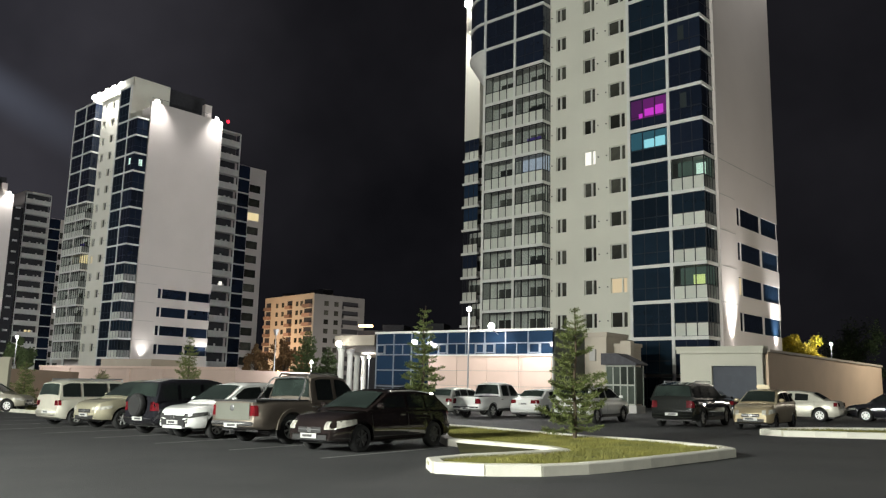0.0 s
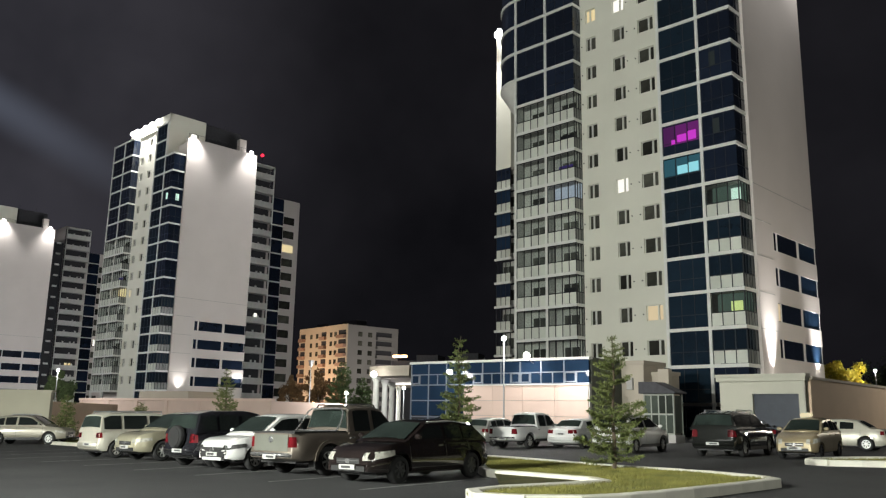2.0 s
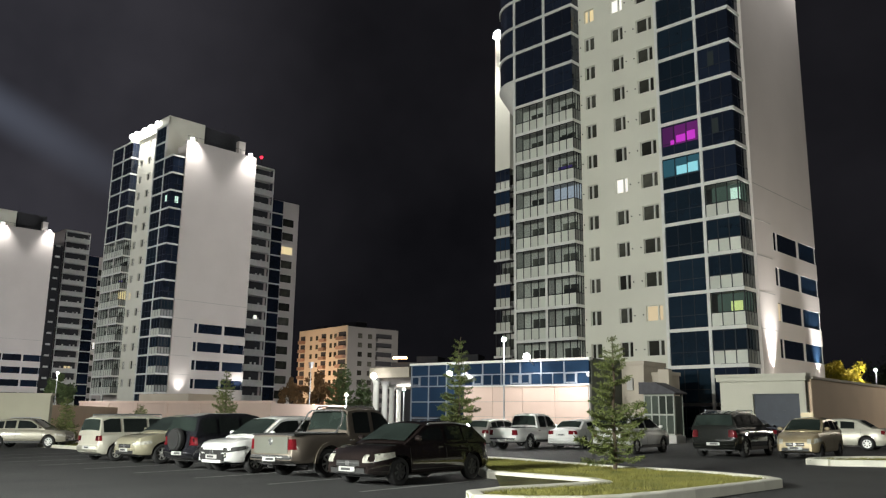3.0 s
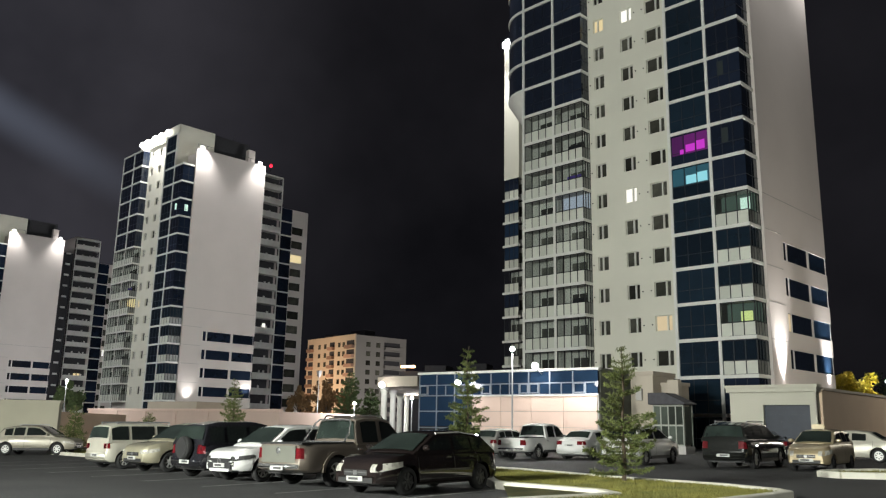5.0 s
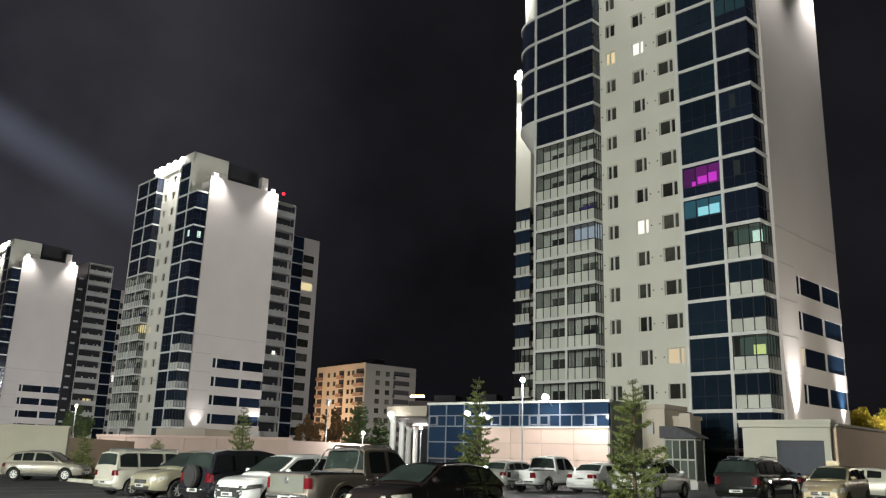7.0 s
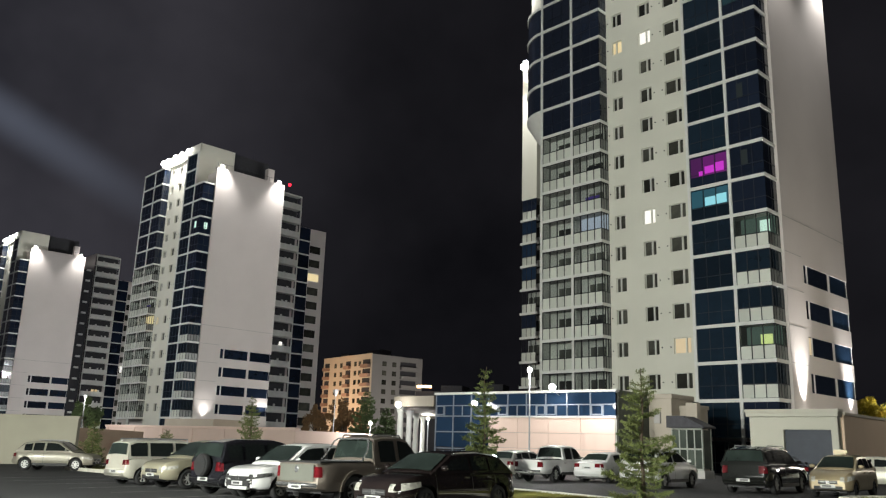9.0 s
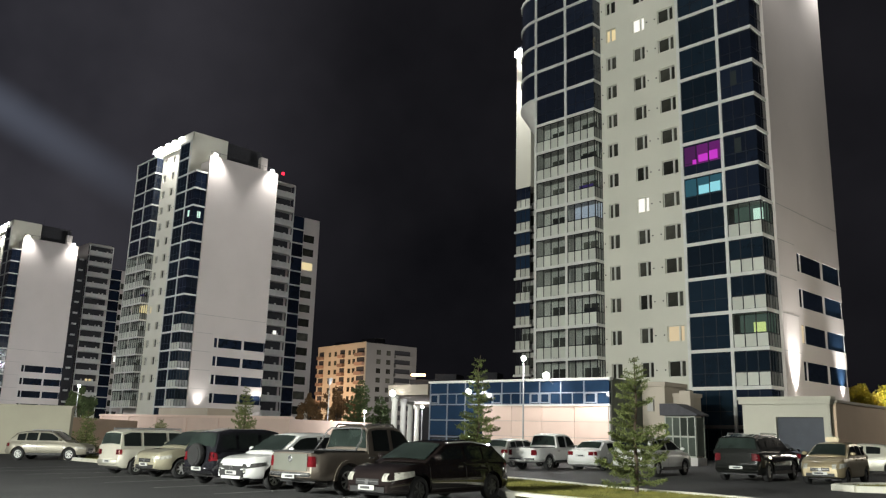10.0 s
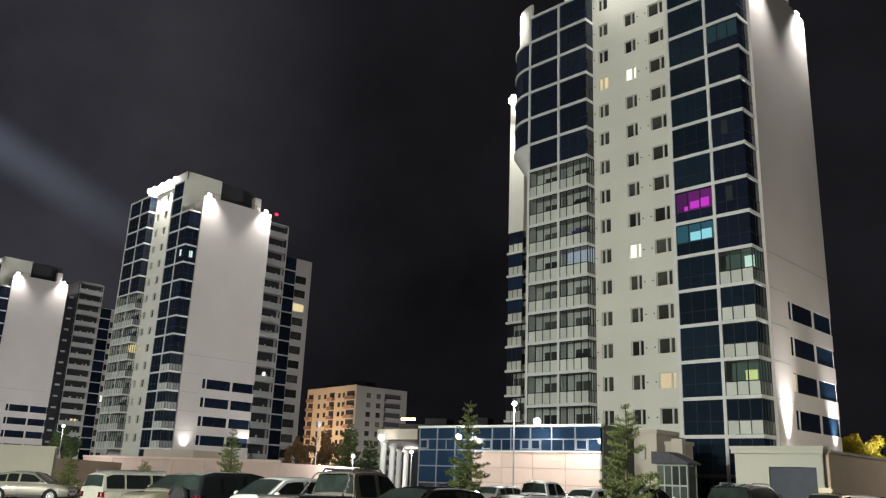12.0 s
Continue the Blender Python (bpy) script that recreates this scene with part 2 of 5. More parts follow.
# ---- ground ----
bm = bmesh.new()
xs = [-3000, -130, -60, -30, 0, 30, 60, 130, 3000]
ys = [-3000, -100, 0, 30, 60, 120, 300, 4000]
gv = [[bm.verts.new((x, y, ground_z(x))) for y in ys] for x in xs]
for i in range(len(xs) - 1):
    for j in range(len(ys) - 1):
        bm.faces.new((gv[i][j], gv[i + 1][j], gv[i + 1][j + 1], gv[i][j + 1]))
ASPHALT = mat("asphalt", (0.056, 0.056, 0.057), 0.8, vary=0.25, scale=0.35, bump=0.7, bump_scale=90, spec=0.3)
ground = part("ground", bm, ASPHALT, None)
tagged(ground, "dark grey asphalt of a sloping car park", "ground", kind="structure")

# ---- towers ----
H = 3.0
U1 = (0.731, -0.682)
UT = (0.7117, -0.7025)
ZB = -0.13
ZW = 0.21
ROWS_TOP = 15


def glazing(parent, key, w, row_z, s, d, rz, material, label=""):
    """A dark glazed field between two floor bands, with its thin inner bars."""
    h = H - 0.28
    g = shared("glass_panel", ("glass_panel", key, round(w, 2)), lambda bm: add_box(bm, 0, w, 0, 0.05, 0, h), material, parent, (s, d, row_z + 0.28), rz, label)

    def bars(bm):
        n = 3 if w > 2.5 else 2
        for i in range(1, n):
            x = w * i / n
            add_box(bm, x - 0.03, x + 0.03, -0.02, -0.002, 0, h)
        add_box(bm, 0, w, -0.02, -0.002, 1.02, 1.08)
    shared("glazing_bar", ("glazing_bar", round(w, 2)), bars, GLAZING_BAR, g)
    return g


def balcony(parent, w, row_z, s, d, rz, n, light=None, panel=None, inner=1.25, back=True, glass=None):
    """A loggia glazed from slab to slab: white parapet panels below, clear panes in dark bars above."""
    h = H - 0.28
    z = row_z + 0.28
    f = shared("balcony_frame", ("balcony_frame", round(w, 2), n), lambda bm: [add_box(bm, w * i / n - 0.035, w * i / n + 0.035, -0.03, 0.05, 0, h) for i in range(n + 1)] + [add_box(bm, 0, w, -0.028, 0.048, 1.06, 1.13), add_box(bm, 0, w, -0.028, 0.048, h - 0.07, h)], MULLION, parent, (s, d, z), rz)
    pw = w / n - 0.10
    for i in range(n):
        shared("parapet_panel", ("parapet_panel", round(pw, 2), (panel or PARAPET).name), lambda bm: add_box(bm, 0, pw, -0.015, 0.03, 0.04, 1.04), panel or PARAPET, f, (w * i / n + 0.05, 0, 0))
    shared("balcony_glass", ("balcony_glass", round(w, 2), (glass or CLEAR).name), lambda bm: add_box(bm, 0, w, 0.0, 0.008, 1.13, h - 0.07), glass or CLEAR, f)
    if back:
        shared("loggia_wall", ("loggia_wall", round(w, 2), light or ""), lambda bm: add_box(bm, 0, w, inner, inner + 0.05, 0, h), LIT[light] if light else INNER, f)
        if not light and w > 2:
            # a door and a window in the wall behind the glass
            k = int(abs(s * 7 + row_z)) % 3
            shared("loggia_door", ("loggia_door", k, round(w, 2)), lambda bm: (add_box(bm, w * (0.06 + 0.12 * k), w * (0.06 + 0.12 * k) + 0.7, inner - 0.03, inner - 0.004, 0.05, 2.1), add_box(bm, w * (0.06 + 0.12 * k) + 0.8, min(w - 0.15, w * (0.06 + 0.12 * k) + 1.7), inner - 0.03, inner - 0.004, 0.8, 2.1)), LOGGIA_DOOR, f)


def window(parent, s, d, z, widths, h, light=None, dark=None):
    """A window in a reveal: white frame, panes of given widths."""
    total = sum(widths) + 0.14 * (len(widths) - 1)

    def frame_mesh(bm):
        add_box(bm, 0, total, 0.02, 0.10, 0, 0.05)
        add_box(bm, 0, total, 0.02, 0.10, h - 0.05, h)
        add_box(bm, 0, 0.05, 0.02, 0.10, 0.05, h - 0.05)
        add_box(bm, total - 0.05, total, 0.02, 0.10, 0.05, h - 0.05)
        x = 0
        for w in widths[:-1]:
            x += w
            add_box(bm, x, x + 0.14, 0.0, 0.10, 0.05, h - 0.05)
            x += 0.14
    wob = shared("window", ("window", tuple(widths), h), frame_mesh, FRAME_WHITE, parent, (s, d, z))
    x = 0
    for w in widths:
        shared("pane", ("pane", w, h, light or "dark"), lambda bm: add_box(bm, 0.04, w - 0.04, 0.07, 0.09, 0.05, h - 0.05), LIT[light] if light else (dark or WINDOW_DARK), wob, (x, 0, 0))
        x += w + 0.14


def tower(x, y, zl, left, deep, label, lights):
    """A seventeen-storey block. Its x axis runs along the front to the corner of the right bay, y goes back, z = 0 is the first floor's slab."""
    m = frame_at(x, y, zl, *UT)
    t = thing("apartment_tower", m, label, "apartment building", "apartment towers")
    low = ground_z(x) - zl - 0.6
    # middle front wall with three columns of windows
    cols = ((-15.24, (0.38, 0.62)), (-12.18, (0.72, 0.42)), (-9.48, (1.05, 0.45)))
    holes = []
    for c, ws in cols:
        tot = sum(ws) + 0.14
        for r in range(ROWS_TOP):
            holes.append((c, c + tot, r * H + 0.95 + ZW, r * H + 2.3 + ZW))
    bm = bmesh.new()
    holed_wall(bm, -15.9, -6.75, low, 46.8, 1.3, 0.3, holes)
    part("front_wall", bm, PLASTER, t)
    for c, ws in cols:
        ci = [q[0] for q in cols].index(c)
        for r in range(ROWS_TOP):
            window(t, c, 1.45, r * H + 0.95 + ZW, ws, 1.35, lights.get(("w", ci, r)))
    # small vents beside the windows
    for r in range(ROWS_TOP):
        for vs in (-10.6, -9.75, -15.7):
            shared("vent", "vent_cap", lambda bm: add_tube(bm, (0, 0, 0), (0, -0.06, 0), 0.06, 0.06, 8), MULLION, t, (vs, 1.3, r * H + 1.55 + ZW))
    # core behind
    bm = bmesh.new()
    add_box(bm, left + 0.3, -0.02, 2.25, deep - 0.1, low, 41.4)
    add_box(bm, -15.9, -6.75, 1.62, 2.24, low, 46.6)
    part("core_wall", bm, PANEL, t)
    # bay floor bands and white posts
    for near, right, top in ((left, -15.9, 15), (-6.75, 0.0, 15)):
        for r in range(top + 1):
            if right == 0.0 and r > 13:
                box_key("floor_band", BAND, t, 3.85, 0.35, 0.28, (near - 0.04, -0.06, r * H + ZB))
                continue
            w = right - near
            box_key("floor_band", BAND, t, w + 0.12, 0.4, 0.28, (near - 0.06, -0.06, r * H + ZB))
            box_key("floor_band", BAND, t, 1.8 if right == 0.0 else 0.95, 0.3, 0.276, (right + 0.06, 0.34, r * H + ZB + 0.002), math.pi / 2)
    for s, top in ((left - 0.08, 45.2), (-19.42, 45.2), (-6.86, 45.2), (-3.12, 45.2)):
        box_key("white_post", BAND, t, 0.26, 0.3, top - low, (s, -0.05, low))
    # left bay: loggias below, dark glass above
    for r in range(15):
        z = r * H + ZB
        lt = lights.get(("lb", r))
        if r < 9:
            balcony(t, -19.40 - left - 0.18, z, left + 0.18, 0.05, 0, 4)
            balcony(t, 3.25, z, -19.15, 0.05, 0, 4, lt)
            balcony(t, 1.2, z, -15.93, 0.10, math.pi / 2, 3, None, PARAPET_SHADED, back=False)
            if r == 0:
                boxed("loggia_side", INNER, t, left + 0.1, left + 0.2, 0.1, 1.3, ZB, 27 + ZB)
        else:
            glazing(t, "n", -19.40 - left - 0.18, z, left + 0.18, 0.05, 0, NAVY)
            glazing(t, "n", 3.25, z, -19.15, 0.05, 0, NAVY)
            # upper returns bluer: the crown floodlight is put into the glass colour
            glazing(t, "b", 1.2, z, -15.93, 0.10, math.pi / 2, BLUE if r > 10 else NAVY)
    for k, z in enumerate((6 * H + 1.25, 7 * H + 1.3, 2 * H + 1.2)):
        boxed("laundry", mat("cloth_violet", (0.10, 0.06, 0.35), 0.9) if k == 0 else MULLION, t, -18.2 + 0.2 * k, -16.6, 0.7, 0.78, z, z + 0.55)
    for r in range(1, 16):
        box_key("loggia_floor", CONCRETE, t, -16.0 - left - 0.2, 1.2, 0.2, (left + 0.2, 0.345, r * H + ZB + 0.04))
        box_key("loggia_floor", CONCRETE, t, 6.6 if r < 14 else 3.5, 1.2, 0.2, (-6.7, 0.345, r * H + ZB + 0.04))
    # right bay
    for r in range(-2, 15):
        z = r * H + ZB
        h0 = lights.get(("ra", r))
        glazing(t, h0 or "t", 3.48, z, -6.60, 0.05, 0, TEAL if r < 6 else NAVY)
        if h0 == "cyan":
            for k in range(3):
                boxed("lit_room", LIT["cyan"], t, -6.55 + 1.16 * k, -5.5 + 1.16 * k, 0.035, 0.046, z + 1.4, z + 2.9)
        if h0 == "cyan":
            boxed("lit_room", LIT["aqua"], t, -5.3, -4.35, 0.03, 0.045, z + 1.45, z + 2.2)
            boxed("lit_room", LIT["aqua"], t, -4.25, -3.35, 0.03, 0.045, z + 1.45, z + 2.3)
        if h0 == "pink":
            for k in range(3):
                boxed("lit_room", LIT["pink" if k == 0 else "violet"], t, -6.5 + 1.16 * k, -5.4 + 1.16 * k, 0.035, 0.046, z + 1.15, z + 2.85)
            for xa, xb, za, zb in ((-5.75, -5.4, 1.2, 1.6), (-5.2, -4.35, 1.3, 1.95), (-4.2, -3.45, 1.3, 2.1)):
                boxed("lit_room", LIT["magenta"], t, xa, xb, 0.028, 0.034, z + za, z + zb)
        if r > 12:
            continue
        h1 = lights.get(("rb", r))
        if 0 <= r < 5:
            # unlit loggias get a faint glow put into their back wall
            balcony(t, 2.86, z, -2.86, 0.05, 0, 3, h1 or "dim_teal", None, glass=None if h1 else TEAL)
            balcony(t, 2.0, z, -0.03, 0.10, math.pi / 2, 4, None, PARAPET_SHADED, back=False, glass=None if h1 else TEAL)
        else:
            glazing(t, "t", 2.84, z, -2.86, 0.05, 0, NAVY)
            if h1:
                for k in range(3):
                    boxed("lit_room", LIT[h1], t, -2.8 + 0.94 * k, -1.95 + 0.94 * k, 0.03, 0.046, z + 1.3, z + 2.85)
            glazing(t, "t", 2.05, z, -0.03, 0.10, math.pi / 2, NAVY)
    if lights.get("side"):
        # dim reflections in the bay glass, put in as faintly glowing panels
        for r, x0 in ((8, -2.0), (6, -1.9)):
            boxed("lit_room", LIT["dim_teal"], t, x0, x0 + 0.55, 0.03, 0.046, r * H + 1.2, r * H + 2.5)
    if lights.get(("rb", 4)):
        boxed("lit_lamp", LIT["mint"], t, -1.1, -0.3, 1.0, 1.2, 4 * H + 1.35, 4 * H + 2.5)
        boxed("lit_lamp", LIT["yellow"], t, -1.6, -0.7, 1.0, 1.2, H + 1.45, H + 2.2)
    # side wall: blank above, four rows of long windows below
    bm = bmesh.new()
    sh = []
    k = deep / 15.5
    for r in range(4):
        z0, z1 = r * H + 0.88, r * H + 2.42
        sh += [(5.87 * k, 6.5 * k, z0, z1), (6.65 * k, 11.1 * k, z0, z1), (11.45 * k, deep - 0.05, z0, z1)]
    holed_wall(bm, 2.2, deep, low, 42.2, 0, 0.2, sh)
    bmesh.ops.transform(bm, verts=bm.verts, matrix=Matrix(((0, -1, 0, 0.25), (1, 0, 0, 0), (0, 0, 1, 0), (0, 0, 0, 1))))
    part("side_wall", bm, PANEL, t)
    boxed("wall_top", PANEL, t, -0.45, -0.11, 2.2, deep, 36, 42.2)
    zs = [low] + [v for r in range(4) for v in (r * H + 0.88, r * H + 2.42)] + [42.2]
    for i, (za, zb) in enumerate(zip(zs, zs[1:])):
        boxed("corner_glass" if i % 2 else "wall_edge", BLUE if i % 2 else PANEL, t, -0.5, 0.15 if i % 2 else 0.245, deep + 0.005, deep + 0.2, za + 0.002, zb - 0.002)
    boxed("wall_edge", PANEL, t, -0.1, 0.246, 2.16, 2.198, low, 42.2)
    for a, b, z0, z1 in sh:
        box_key("side_window", BLUE if b > 11.5 and lights.get("side") else NAVY, t, b - a, 0.06, z1 - z0, (0.21, a, z0), math.pi / 2)
        box_key("window_post", FRAME_WHITE, t, 0.09, 0.08, z1 - z0, (0.235, a, z0), math.pi / 2)
    if lights.get("side"):
        boxed("lit_room", LIT["curtain"], t, 0.212, 0.22, 5.92 * k, 6.45 * k, H + 0.92, H + 2.36)
    for r in range(1, 6):
        boxed("joint", CONCRETE, t, 0.251, 0.258, 2.25, deep if r == 5 else 5.6 * k, r * H + 0.0, r * H + 0.06)
    # crown, terraces and roof
    bm = bmesh.new()
    add_box(bm, -3.3, -3.0, 0.3, 7.0, 39.2, 46.8)
    add_box(bm, -19.3, -3.3, 6.7, 7.0, 41.4, 46.8)
    add_box(bm, -19.3, -6.751, 1.0, 1.29, 45.3, 47.2)
    add_box(bm, -6.75, -3.0, 0.31, 0.6, 45.3, 46.8)
    add_box(bm, -19.3, -15.91, 1.3, 6.69, 45.0, 46.8)
    part("crown_wall", bm, PLASTER, t)
    boxed("crown_roof", ROOF_AND_SHADE, t, -19.2, -3.31, 1.6, 6.69, 46.2, 46.4)
    boxed("roof_house", ROOF_AND_SHADE, t, -9.0, -4.0, 7.6, 14.6, 41.4, 46.9)
    boxed("terrace_floor", CONCRETE, t, -2.99, -0.1, 0.3, 2.15, 38.9, 39.1)
    boxed("chimney", PANEL, t, -1.7, -0.7, 12.6, 13.9, 41.4, 44.8)
    boxed("parapet", PANEL, t, left + 0.3, left + 0.6, 2.25, deep - 0.1, 41.4, 42.3)
    # back wing: open balconies, a glazed stair, a lower end wall
    w = -18.0
    boxed("wing_wall", PANEL, t, -33, w - 1.4, 25.1, 39.3, low, 41.5, label="grey rear wing")
    boxed("wing_wall", PANEL, t, -33, w - 1.4, 25.1, 31.5, 41.51, 48.0)
    for r in range(-1, 16):
        z = r * H - 0.6
        box_key("balcony_slab", BAND, t, 1.6, 6.3, 0.24, (w - 1.5, 25.1, z))
        box_key("balcony_front", BAND, t, 0.12, 6.2, 1.0, (w - 0.02, 25.15, z + 0.24))
        # shade of the recess, put in as a dark sheet behind the balcony
        box_key("balcony_recess", ROOF_AND_SHADE, t, 0.1, 6.26, 2.74, (w - 1.39, 25.12, z + 0.25))
        for k in (1.6, 3.6, 4.6):
            if (r * 5 + int(k)) % 3:
                box_key("balcony_door", INNER, t, 0.04, 0.45, 0.7, (w - 1.28, 25.6 + k, z + 1.1))
        if r < 14:
            box_key("stair_glass", NAVY, t, 0.3, 3.1, 2.7, (w - 1.45, 32.0, z + 0.28))
            box_key("floor_band", BAND, t, 0.5, 3.4, 0.22, (w - 1.45, 31.8, z + 0.02))
            if r < 13:
                box_key("wing_window", WINDOW_DARK if (r != 10 or not lights.get("wing")) else LIT["warm"], t, 0.06, 2.7, 1.6, (w - 1.42, 35.35, z + 0.8))
    boxed("balcony_slab", BAND, t, w - 1.5, w + 0.1, 25.1, 31.4, 47.2, 47.5)
    boxed("balcony_post", BAND, t, w - 0.1, w + 0.1, 31.4, 31.6, low, 47.4)
    boxed("balcony_post", BAND, t, w - 0.1, w + 0.1, 24.9, 25.09, low, 47.4)
    # shade in the gap beside the wing, put in as dark walls
    boxed("gap_wall", ROOF_AND_SHADE, t, w - 1.3, -0.6, deep + 0.21, deep + 0.5, low, 41)
    boxed("gap_wall", ROOF_AND_SHADE, t, w - 1.39, w - 1.2, deep + 0.51, 24.89, low, 43)
    for r in range(15):
        box_key("landing_rail", BAND, t, 0.3, 1.2, 0.5, (w - 1.19, 22.9, r * H + 0.6))
    for s0, s1, d0, d1, z0, z1, kind in lights.get("spots", ()):
        boxed("lit_room", LIT[kind], t, s0, s1, d0, d1, z0, z1)
    # roof floodlights shining down the side wall and along the crown
    for k, (d, z) in enumerate(((3.2, 42.2), (deep - 0.9, 42.2))):
        fb = boxed("floodlight", DARK_METAL, t, -0.4, 0.0, d - 0.2, d + 0.2, z + 0.25, z + 0.5)
        boxed("lens", LAMP_GLOW, fb, 0.002, 0.14, d - 0.3, d + 0.3, z + 0.02, z + 0.55)
    for s in (-18.5, -16.5, -13.5, -11.0, -8.5):
        fb = boxed("floodlight", DARK_METAL, t, s - 0.2, s + 0.2, 0.75, 0.99, 46.75, 47.0)
        boxed("lens", LAMP_GLOW, fb, s - 0.45, s + 0.45, 0.6, 0.74, 46.5, 47.1)
    return t, m


def at(m, *p):
    return tuple(m @ Vector(p))


T1 = (23.69, 63.42, 5.82)
T2 = (-44.92, 130.34, 4.88)
T3 = (-108.77, 191.17, 3.93)
lights1 = {("w", 1, 5): "white", ("w", 0, 11): "warm", ("w", 1, 11): "white", ("w", 2, 1): "curtain", ("lb", 5): "cool", ("ra", 6): "pink", ("ra", 5): "cyan", ("rb", 4): "green", ("rb", 1): "green", ("rb", 11): "dusk", "side": True}
lights2 = {("w", 2, 9): "warm", ("w", 0, 5): "warm", ("lb", 5): "warm", "wing": True, "spots": [(-1.7, -1.1, 0.03, 0.045, 31.2, 32.3, "mint"), (-0.035, -0.01, 0.9, 1.5, 31.0, 32.1, "mint"), (-19.2, -19.1, 29.4, 30.1, 15.7, 16.6, "white")]}
tw1, m1 = tower(*T1, -23.17, 14.75, "tall cream apartment tower with navy glazed corner bays and loggias", lights1)
tw2, m2 = tower(*T2, -23.85, 15.5, "tall floodlit apartment tower with blank side wall and dark bays", lights2)
tw3, m3 = tower(*T3, -23.85, 15.1, "distant floodlit apartment tower with blank side wall", {"spots": [(-19.41, -19.3, 35.6, 37.2, 15.4, 17.2, "white"), (-19.2, -19.1, 28.4, 29.1, 9.6, 10.3, "warm"), (-19.2, -19.1, 29.4, 30.1, 9.6, 10.3, "warm")]})

for m, power, crown, cone, deep in ((m1, 1.4, 0.2, 90, 14.75), (m2, 1.0, 1.0, 90, 15.5), (m3, 1.0, 1.0, 90, 15.1)):
    for d in (3.2, deep - 0.9):
        lamp("roof_flood", at(m, 1.25, d, 43.4), at(m, 0.75, d, 36.0), 7500 * power, WHITE, "SPOT", cone, 1.0, 0.3)
    for s in (-17.0, -12.5, -8.0):
        lamp("crown_flood", at(m, s, 0.1, 47.6), at(m, s, 1.2, 45.0), 6500 * crown, WHITE, "SPOT", 150, 0.8, 0.3)
lamp("up_light", at(m2, 1.2, 14.6, 1.2), at(m2, 0.4, 14.6, 5), 700, WHITE, "SPOT", 120, 1.0, 0.2)
# up-lights at the foot of the side walls
lamp("up_light", at(m2, 1.0, 3.9, -0.2), at(m2, 0.45, 3.9, 8), 1300, WHITE, "SPOT", 85, 1.0, 0.25)
for m, d in ((m1, 3.85), (m1, 13.5)):
    lamp("up_light", at(m, 0.85, d, -1.0), at(m, 0.5, d, 8), 15000, WHITE, "SPOT", 48, 1.0, 0.2)

# ---- curved corner and pier of the near tower ----
bm = bmesh.new()
add_box(bm, -38.7, -36.25, 15.0, 18.0, 26.9, 45.5)
part("pier", bm, PLASTER, tw1, "white pier lit by a floodlight")
LOW1 = ground_z(10) - T1[2] - 0.6
boxed("core_wall", ROOF_AND_SHADE, tw1, -38.5, -23.0, 18.3, 28.0, LOW1, 44.0)
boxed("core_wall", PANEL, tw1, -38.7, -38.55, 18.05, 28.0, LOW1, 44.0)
boxed("core_wall", ROOF_AND_SHADE, tw1, -38.5, -36.4, 16.6, 18.2, LOW1, 26.8)
for r in range(-1, 9):
    z = r * H
    box_key("floor_band", BAND, tw1, 2.6, 0.4, 0.28, (-38.8, 14.85, z))
    balcony(tw1, 2.3, z, -38.62, 15.05, 0, 3, None, PARAPET, glass=BLUE if r in (5, 6, 7) else NAVY if r in (3, 8) else None)
for r in range(0, 10):
    z = r * H + ZB
    box_key("landing_rail", BAND, tw1, 1.5, 0.1, 0.3, (-25.3, 4.4, z + 0.9))
    box_key("landing_wall", NAVY, tw1, 12.6, 0.1, 2.9, (-36.2, 17.6, z))


def arc_point(a, grow=0.0):
    """The quarter turn from the left bay's edge back to the pier."""
    return -23.2 - (4.3 + grow) * math.sin(a), 4.6 - (4.6 + grow) * math.cos(a)


for r in range(10, 15):
    bm = bmesh.new()
    n = 12
    for i in range(n):
        a0, a1 = math.pi / 2 * i / n, math.pi / 2 * (i + 1) / n
        for g0, g1, za, zb in ((-0.25, 0.06, r * H + ZB, r * H + ZB + 0.28),):
            q = [(*arc_point(a, g), z) for z in (za, zb) for a, g in ((a0, g0), (a1, g0), (a1, g1), (a0, g1))]
            vs = [bm.verts.new(p) for p in q]
            for f in ((0, 3, 2, 1), (4, 5, 6, 7), (0, 1, 5, 4), (1, 2, 6, 5), (2, 3, 7, 6), (3, 0, 4, 7)):
                bm.faces.new([vs[k] for k in f])
    bmesh.ops.remove_doubles(bm, verts=bm.verts, dist=0.002)
    part("curved_band", bm, BAND, tw1)
    if r < 14:
        for i in range(0, n, 3):
            bm = bmesh.new()
            rows = [[bm.verts.new((*arc_point(math.pi / 2 * j / n, -0.05 - 0.05 * w), z)) for j in range(i, i + 4)] for w in (0, 1) for z in (r * H + ZB + 0.28, r * H + ZB + H)]
            for j in range(3):
                bm.faces.new((rows[0][j], rows[0][j + 1], rows[1][j + 1], rows[1][j]))
                bm.faces.new((rows[2][j], rows[2][j + 1], rows[3][j + 1], rows[3][j]))
            part("glass_panel", bm, NAVY, tw1)
bm = bmesh.new()
for i in range(12):
    a0, a1 = math.pi / 2 * i / 12, math.pi / 2 * (i + 1) / 12
    bm.faces.new([bm.verts.new(p) for p in ((*arc_point(a0, 0.05), 30.0 + ZB), (*arc_point(a1, 0.05), 30.0 + ZB), (-23.2 - 2.2 * math.sin(a1), 4.6 - 2.6 * math.cos(a1), 26.5), (-23.2 - 2.2 * math.sin(a0), 4.6 - 2.6 * math.cos(a0), 26.5))])
bmesh.ops.remove_doubles(bm, verts=bm.verts, dist=0.002)
